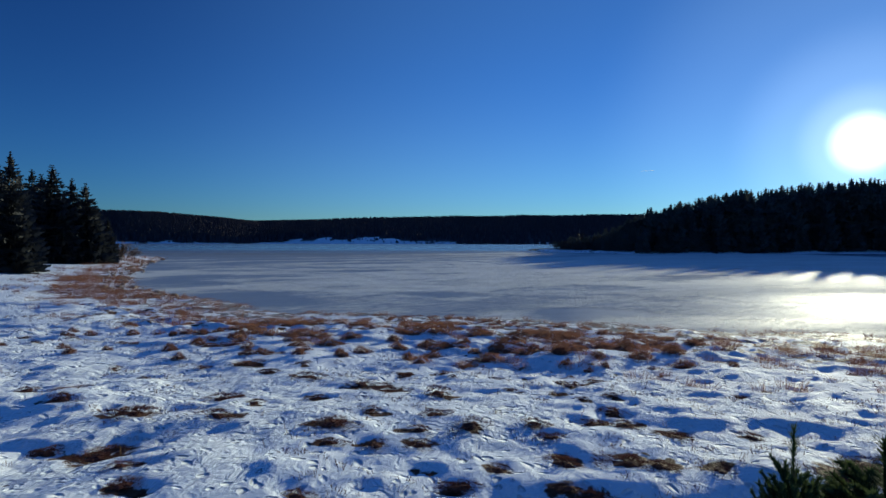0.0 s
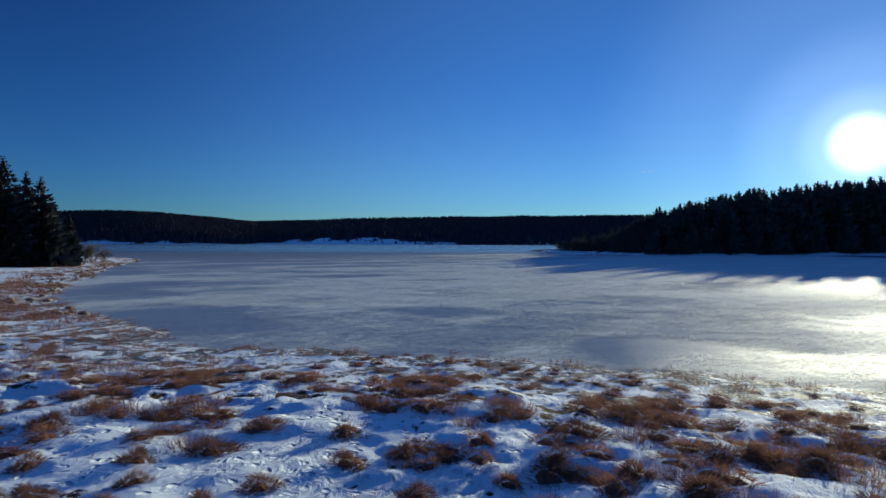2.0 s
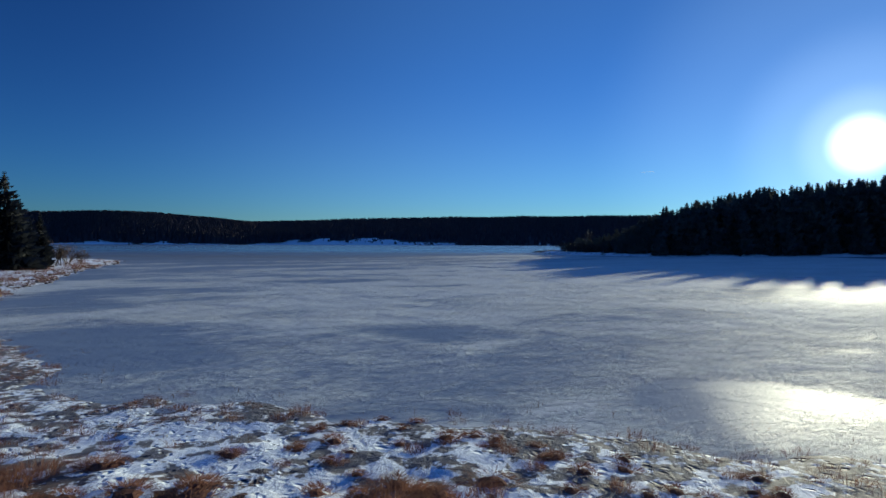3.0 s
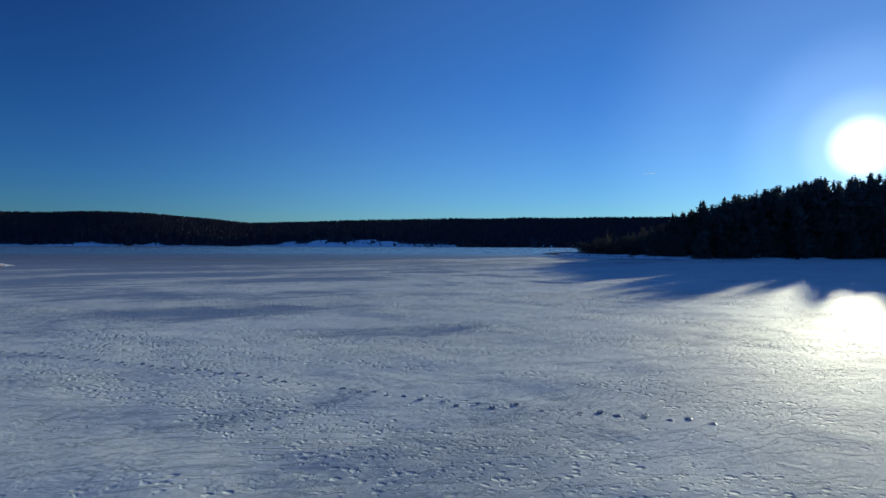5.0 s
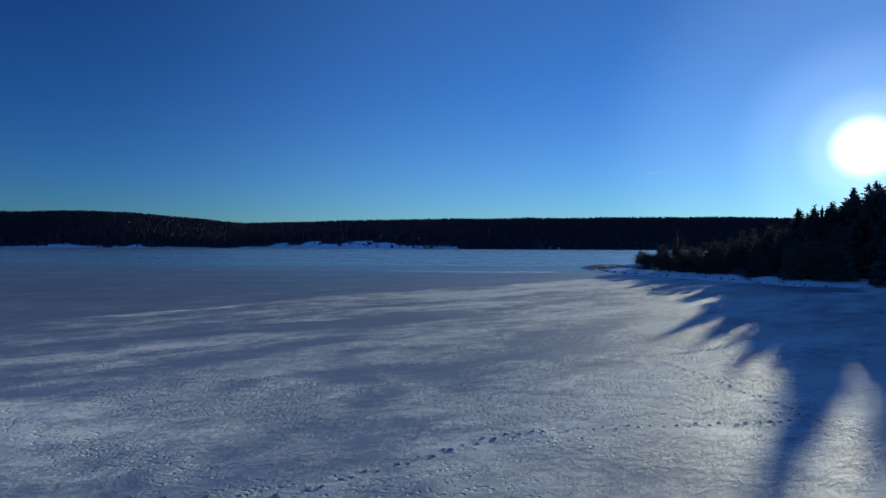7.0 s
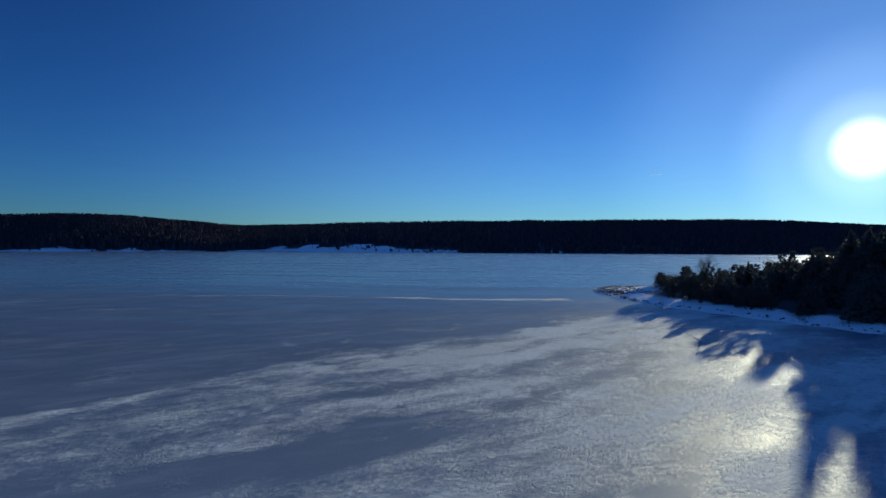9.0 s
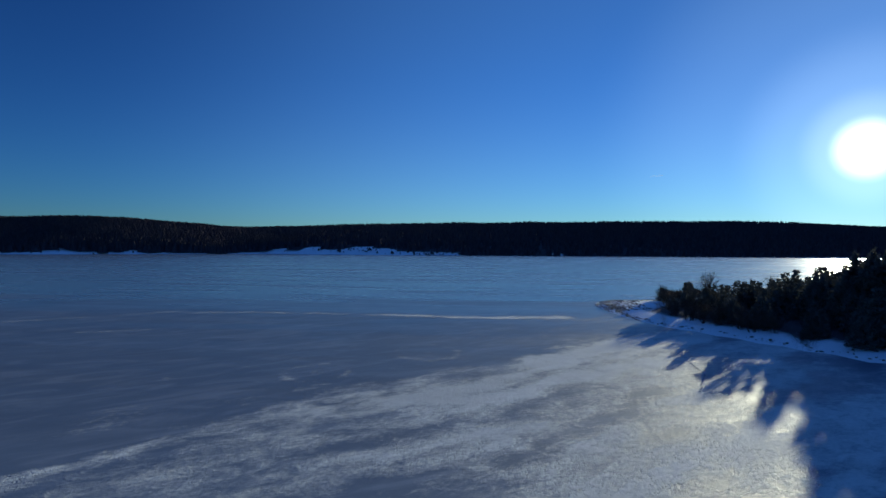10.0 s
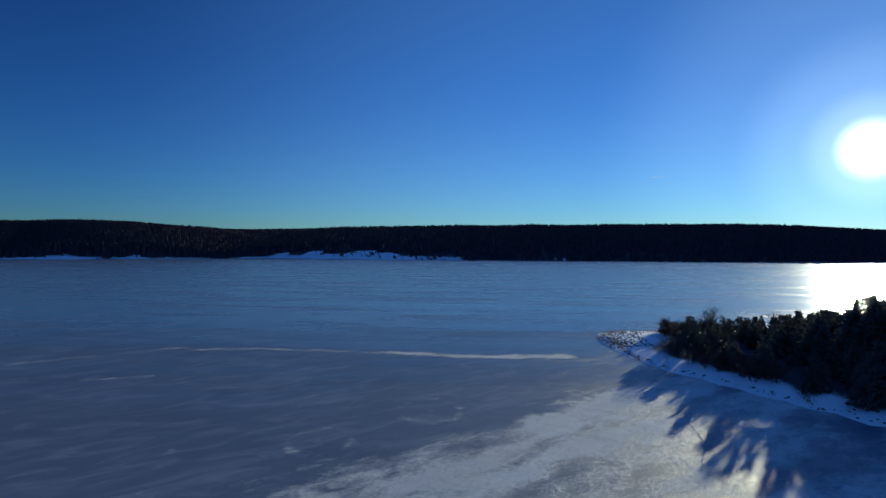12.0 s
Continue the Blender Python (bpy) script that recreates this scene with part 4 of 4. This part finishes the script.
MAKERS = {"birch": make_birch, "young_a": make_young(70, 110), "young_b": make_young(71, 140)}
for k in range(5):
    MAKERS["spruce_%d" % k] = make_spruce(100 + k, (2.3, 2.6, 2.1, 2.4, 2.8)[k], (30, 31, 29, 30, 32)[k], (0.06, 0.04, 0.1, 0.05, 0.03)[k], VEILED_NEEDLES, 1.0, 1.75)
for k in range(3):
    MAKERS["grand_%d" % k] = make_spruce(160 + k, (2.6, 3.0, 2.4)[k], (42, 44, 40)[k], (0.04, 0.02, 0.06)[k], DARK_NEEDLES, 1.9, 1.5)
for k in range(3):
    MAKERS["pine_%d" % k] = make_pine(120 + k, (2.5, 3.0, 2.3)[k], (150, 165, 140)[k], (0.04, 0.02, 0.06)[k])
for k in range(3):
    MAKERS["shrub_%d" % k] = make_shrub(140 + k, (10, 8, 12)[k], (0.6, 0.8, 0.5)[k], (4, 4, 3)[k])

# young spruces beside the start
tree("young_a", 1.79, 3.0, (2.665 - ground_at(1.79, 3.0)) / 1.9, 0.62, 20, "young green spruce with upright shoots in snow", "spruce", z=ground_at(1.79, 3.0))
tree("young_b", 2.30, 3.0, (2.60 - ground_at(2.30, 3.0)) / 1.9, 1.35, 100, "bushy young green spruce with snow round it", "spruce", z=ground_at(2.30, 3.0))

# spruces on the far side of the meadow
STAND = [(-46.5, 59.0, 13.0, 1.0), (-56.2, 86.0, 12.6, 1.1), (-58.6, 86.5, 13.4, 1.0), (-59.9, 84.0, 15.0, 1.35), (-63.0, 86.0, 13.8, 1.3), (-66.0, 88.0, 14.8, 1.1),
         (-69.5, 86.0, 14.0, 1.1), (-73.0, 90.0, 16.0, 1.1), (-66.0, 94.0, 12.0, 1.2), (-61.5, 81.0, 9.0, 1.2), (-66.0, 82.0, 10.0, 1.3), (-72.0, 83.0, 12.0, 1.2),
         (-77.0, 88.0, 16.0, 1.1), (-63.0, 91.0, 11.0, 1.1), (-60.5, 90.0, 9.0, 1.1), (-58.3, 95.0, 8.0, 0.9), (-60.5, 96.0, 7.0, 1.2), (-62.0, 99.5, 6.0, 1.2),
         (-57.6, 90.5, 7.0, 1.2), (-58.6, 88.0, 8.0, 1.2), (-80.0, 95.0, 17.0, 1.1), (-84.0, 90.0, 16.0, 1.1), (-75.0, 97.0, 15.0, 1.1), (-57.2, 82.5, 5.5, 1.4), (-60.0, 80.0, 6.0, 1.5), (-63.5, 79.0, 7.0, 1.5), (-68.0, 79.0, 8.0, 1.5)]
for k, (x, y, h, w) in enumerate(STAND):
    tree("grand_%d" % (k % 3), x, y, h / 10, w, RNG.uniform(0, 360), "tall dark spruce with drooping boughs above snow", "spruce", "spruces beside the meadow")
for k, (x, y, h) in enumerate(((-58.5, 98.0, 1.4), (-59.5, 101.0, 1.2), (-61.0, 104.5, 1.3), (-62.0, 109.0, 0.8), (-48.5, 61.0, 0.55), (-46.0, 62.0, 0.5), (-60.5, 95.0, 1.2), (-45.0, 58.0, 0.45))):
    tree("shrub_%d" % (k % 3), x, y, h, 1.3, RNG.uniform(0, 360), "leafless brown shrub at the snowy shore", "shrub", "shrubs on the near shore")

# ---- the headland ----
def headland(n, box, test, gap):
    got, cells = [], set()
    xs = np.array([RNG.uniform(box[0], box[1]) for _ in range(9000)])
    ys = np.array([RNG.uniform(box[2], box[3]) for _ in range(9000)])
    for x, y, d in zip(xs.tolist(), ys.tolist(), shore_distance(xs, ys).tolist()):
        cell = (int(x / gap), int(y / gap))
        if len(got) < n and cell not in cells and test(x, y, d):
            cells.add(cell)
            got.append((x, y, d))
    return got


def canopy(x, y):
    """How high the tree tops reach over the ice at this place."""
    h = float(np.interp(x, [40, 46, 54, 62, 66, 67, 70, 78, 86, 102, 118, 142, 158], [2.5, 5.0, 6.9, 9.0, 9.8, 14.2, 14.9, 16.3, 19.0, 22.6, 24.4, 26.3, 27.8]))
    # the wood's lakeward end stays low
    deep = y - 120.5
    if x > 0.81 * deep:
        return h
    slope = float(np.interp(x / deep, [0.50, 0.54, 0.67, 0.69, 0.73, 0.80], [0.119, 0.113, 0.108, 0.100, 0.074, 0.066]))
    return min(h, 20.7 - slope * deep)


for k, (x, y, d) in enumerate(headland(405, (42, 170, 187, 270), lambda x, y, d: d > np.interp(y, [190, 205, 222, 262], [3.6, 4.2, 7.0, 8.0]) and (x > 49 or y < 232) and y < 264 and (x < 92 or d < 32) and RNG.random() < (0.62 if x < 62 else 1.0 if x < 85 else 0.75 if d < 30 else 0.35), 2.7)):
    h = canopy(x, y) - ground_at(x, y)
    h *= RNG.choice((0.93, 0.97, 1.0, 1.03)) if h > 14.5 else RNG.choice((0.60, 0.74, 0.88, 0.95, 1.02, 1.12))
    if h < 2.2:
        continue
    if h > 9.5 or (h > 6 and k % 4 == 0):
        tree("spruce_%d" % (k % 5), x, y, h / 10, RNG.uniform(0.95, 1.25), RNG.uniform(0, 360), "tall dark spruce in the lakeside wood", "spruce", "spruces on the headland")
    else:
        tree("pine_%d" % (k % 3), x, y, h / 10, RNG.uniform(1.1, 1.45), RNG.uniform(0, 360), "low dark pine with rounded needle clumps", "pine", "pines on the headland")
WOOD_END = [(66.0, 215.0, 13.6), (67.6, 217.0, 13.4), (67.0, 211.5, 12.9), (68.6, 214.0, 14.2), (70.0, 216.5, 13.7), (70.4, 212.0, 14.5), (72.0, 214.5, 14.6), (68.8, 209.0, 14.4),
            (72.6, 210.0, 15.1), (74.4, 212.5, 15.2), (71.0, 206.0, 15.0), (74.0, 207.0, 15.6), (76.4, 209.5, 15.9), (72.5, 203.5, 15.5), (76.0, 204.5, 16.4), (78.6, 206.5, 16.8),
            (75.0, 201.0, 15.9), (79.0, 202.0, 17.4), (82.0, 204.5, 18.2), (69.5, 203.0, 12.5), (66.8, 213.2, 12.6), (69.3, 211.6, 13.6), (71.3, 210.2, 14.0), (73.4, 208.7, 14.4), (70.2, 207.6, 13.4), (75.2, 206.0, 15.0), (69.0, 215.6, 12.8), (82.5, 199.5, 18.4), (78.0, 198.0, 16.0)]
for k, (x, y, top) in enumerate(WOOD_END):
    tree("spruce_%d" % (k % 5), x, y, (top - ground_at(x, y)) / 10, RNG.uniform(1.25, 1.55), 70.0 * k, "tall dark spruce at the wood's end", "spruce", "spruces on the headland")
for k, (x, y, d) in enumerate(headland(34, (41, 62, 205, 258), lambda x, y, d: 3.0 < d < 9 and x > 0.375 * (y - 120.5), 2.2)):
    tree("shrub_%d" % (k % 3), x, y, RNG.uniform(0.7, 1.35), 1.3, RNG.uniform(0, 360), "leafless brown shrub on the snowy bank", "shrub", "shrubs on the headland")
for k, (x, y, d) in enumerate(headland(30, (45, 60, 246, 264), lambda x, y, d: d > 3.2 and x > 0.368 * (y - 120.5), 1.7)):
    tree("shrub_%d" % (k % 3), x, y, RNG.uniform(0.8, 1.2), 1.35, RNG.uniform(0, 360), "dense leafless shrub near the stony point", "shrub", "shrubs near the stony point")
tree("birch", 54.4, 243.5, 0.96, 1.0, 0, "slender leafless birch among low pines", "birch")
tree("birch", 65.5, 236.0, 0.80, 1.0, 80, "slender leafless birch among low pines", "birch")
for k, (x, y, d) in enumerate(headland(60, (50, 165, 184, 204), lambda x, y, d: 1.6 < d < 6, 3.0)):
    tree("pine_%d" % (k % 3), x, y, RNG.uniform(0.35, 0.7), RNG.uniform(1.2, 1.6), RNG.uniform(0, 360), "bushy dark pine at the wood's edge", "pine", "pines along the wood's edge")


def pebble(rng):
    s = Shape()
    bm = bmesh.new()
    bmesh.ops.create_icosphere(bm, subdivisions=1, radius=1)
    for v in bm.verts:
        v.co *= rng.uniform(0.7, 1.2)
        v.co.z *= 0.6
    s.v = [tuple(v.co) for v in bm.verts]
    s.f = [tuple(v.index for v in f.verts) for f in bm.faces]
    bm.free()
    return s


PEBBLES = [pebble(random.Random(200 + k)) for k in range(5)]
tip_stones = headland(800, (32, 50, 238, 268), lambda x, y, d: 0.0 < d < 8.5 and RNG.random() < 1.1 - d / 12, 0.4)
line_stones = headland(170, (32, 70, 184, 240), lambda x, y, d: -0.2 < d < 1.0, 0.5)
scatter("shore_stones", PEBBLES, [(x, y, ground_at(x, y) + 0.03, RNG.uniform(0, 6.28), s, s * RNG.uniform(0.6, 1.1)) for x, y, d in tip_stones + line_stones for s in (0.05 + 0.28 * RNG.random() ** 2,)],
        STONE, "dark stones scattered along the snowy headland shore", "stones")
spit_stones = spread(5000, (-64, -18, 36, 126), lambda d, x, y: 0.5 if 0 < d < 3 else 0.0, 0.5)
scatter("spit_stones", PEBBLES, [(x, y, ground_at(x, y) + 0.03, RNG.uniform(0, 6.28), s, s) for x, y, d in spit_stones for s in (RNG.uniform(0.1, 0.3),)],
        STONE, "brown stones along the snowy near shore", "stones")


# ---- far woods ----
def far_tree(rng):
    s = Shape()
    for z0, z1, r in ((0.0, 0.75, 0.27), (0.4, 1.0, 0.17)):
        t = rng.uniform(0, 1)
        for j in range(5):
            a0, a1 = t + j * 1.2566, t + (j + 1) * 1.2566
            s.tri((math.cos(a0) * r, math.sin(a0) * r, z0), (math.cos(a1) * r, math.sin(a1) * r, z0), (rng.uniform(-0.04, 0.04), rng.uniform(-0.04, 0.04), z1))
    return s


FAR = [far_tree(random.Random(300 + k)) for k in range(6)]
R = np.random.RandomState(31)


def far_places(n, x0, x1, y0, y1, low, high):
    x, y = R.uniform(x0, x1, n), R.uniform(y0, y1, n)
    z, d = land(x, y)
    keep = wooded(x, y, d) & (np.abs(x) < 0.86 * y)
    h = R.uniform(low, high, n)
    return [(a, b, c - 0.5, t, e * 1.3, e) for a, b, c, t, e in zip(x[keep], y[keep], z[keep], R.uniform(0, 6.28, n)[keep], h[keep])]


scatter("far_woods", FAR, far_places(16000, -1150, -300, 870, 1320, 12.5, 15.5), WOODS, "dark conifer woods on the hill across the lake", "woods")
scatter("far_ridge_woods", FAR, far_places(21000, -1000, 1500, 1040, 2100, 12.5, 15.5), WOODS, "dark conifer woods on the ridge beyond the lake", "woods")
x, y = R.uniform(-300, 20, 300), R.uniform(1050, 1240, 300)
z, d = land(x, y)
scatter("field_bushes", FAR, [(a, b, c - 0.3, 0.4 * a, e * 2.2, e) for a, b, c, q, e in zip(x, y, z, d, R.uniform(1.5, 5.5, 300)) if q > 3], WOODS, "dark bushes scattered over a distant snowy field", "bushes")
x, y = R.uniform(-900, 900, 900), R.uniform(860, 1150, 900)
z, d = land(x, y)
scatter("shore_bushes", FAR, [(a, b, c - 0.3, 0.4 * a, e * 2.4, e) for a, b, c, q, e in zip(x, y, z, d, R.uniform(2, 5, 900)) if 2 < q < 26], WOODS, "dark bushes along the distant snowy shore", "bushes")


# ---- snow on the ice ----
def footprint(rng):
    """The pushed-up rim round one step in the snow."""
    s = Shape()
    n = 8
    for j in range(n):
        a0, a1 = 6.2832 * j / n, 6.2832 * (j + 1) / n
        p = [(math.cos(a) * r, math.sin(a) * r * 1.3, z) for a in (a0, a1) for r, z in ((0.10, 0.0), (0.17, 0.07), (0.30, -0.02))]
        s.tri(p[0], p[3], p[4])
        s.tri(p[0], p[4], p[1])
        s.tri(p[1], p[4], p[5])
        s.tri(p[1], p[5], p[2])
    return s


def ice_at(x, y):
    """The height of the ice with its crust."""
    i, j = int(np.searchsorted(ix, x)), int(np.searchsorted(iy, y))
    return float(IZ[j, i])


steps = []
for line, size in (([(-30, 113), (-12.4, 117.5), (-3.6, 118.1), (1.5, 122.3), (4.4, 123.2), (11.8, 124.1), (12.4, 124.1)], 0.24), ([(-24, 69), (-13.9, 60.8), (-6.6, 58.4), (0, 55.5), (5, 54.5)], 0.24),
                   ([(12.2, 124.2), (11.3, 131.0), (10.2, 134.5), (15.7, 137.9), (20.0, 142.6)], 0.24), ([(28.5, 189), (27.4, 182), (23.5, 174)], 0.40)):
    px, py = np.array(line).T
    run = np.concatenate([[0], np.cumsum(np.hypot(np.diff(px), np.diff(py)))])
    for k, r in enumerate(np.arange(0, run[-1], 0.40)):
        x, y = float(np.interp(r, run, px)) + RNG.uniform(-0.1, 0.1), float(np.interp(r, run, py)) + (0.08 if k % 2 else -0.08) + RNG.uniform(-0.06, 0.06)
        steps.append((x, y, ice_at(x, y) + 0.012, RNG.uniform(0, 6), size * RNG.uniform(0.75, 1.15), size * RNG.uniform(0.5, 0.8)))
scatter("footprints", [footprint(RNG)], steps, DRIFT, "line of footprints trodden across the snowy ice", "footprints")

# a short vapour trail high over the hills
vapour = plant_material("vapour", (0.42, 0.46, 0.5), (0.5, 0.52, 0.55), thin=0.6)
trail = new("vapour_trail", mesh("vapour_trail", [(1420, 4300, 540), (1515, 4300, 545), (1517, 4300, 547.5), (1420, 4300, 541)], [(0, 1, 2, 3)], vapour))
tagged(trail, "short faint white vapour trail in clear sky", "vapour trail", kind="structure")
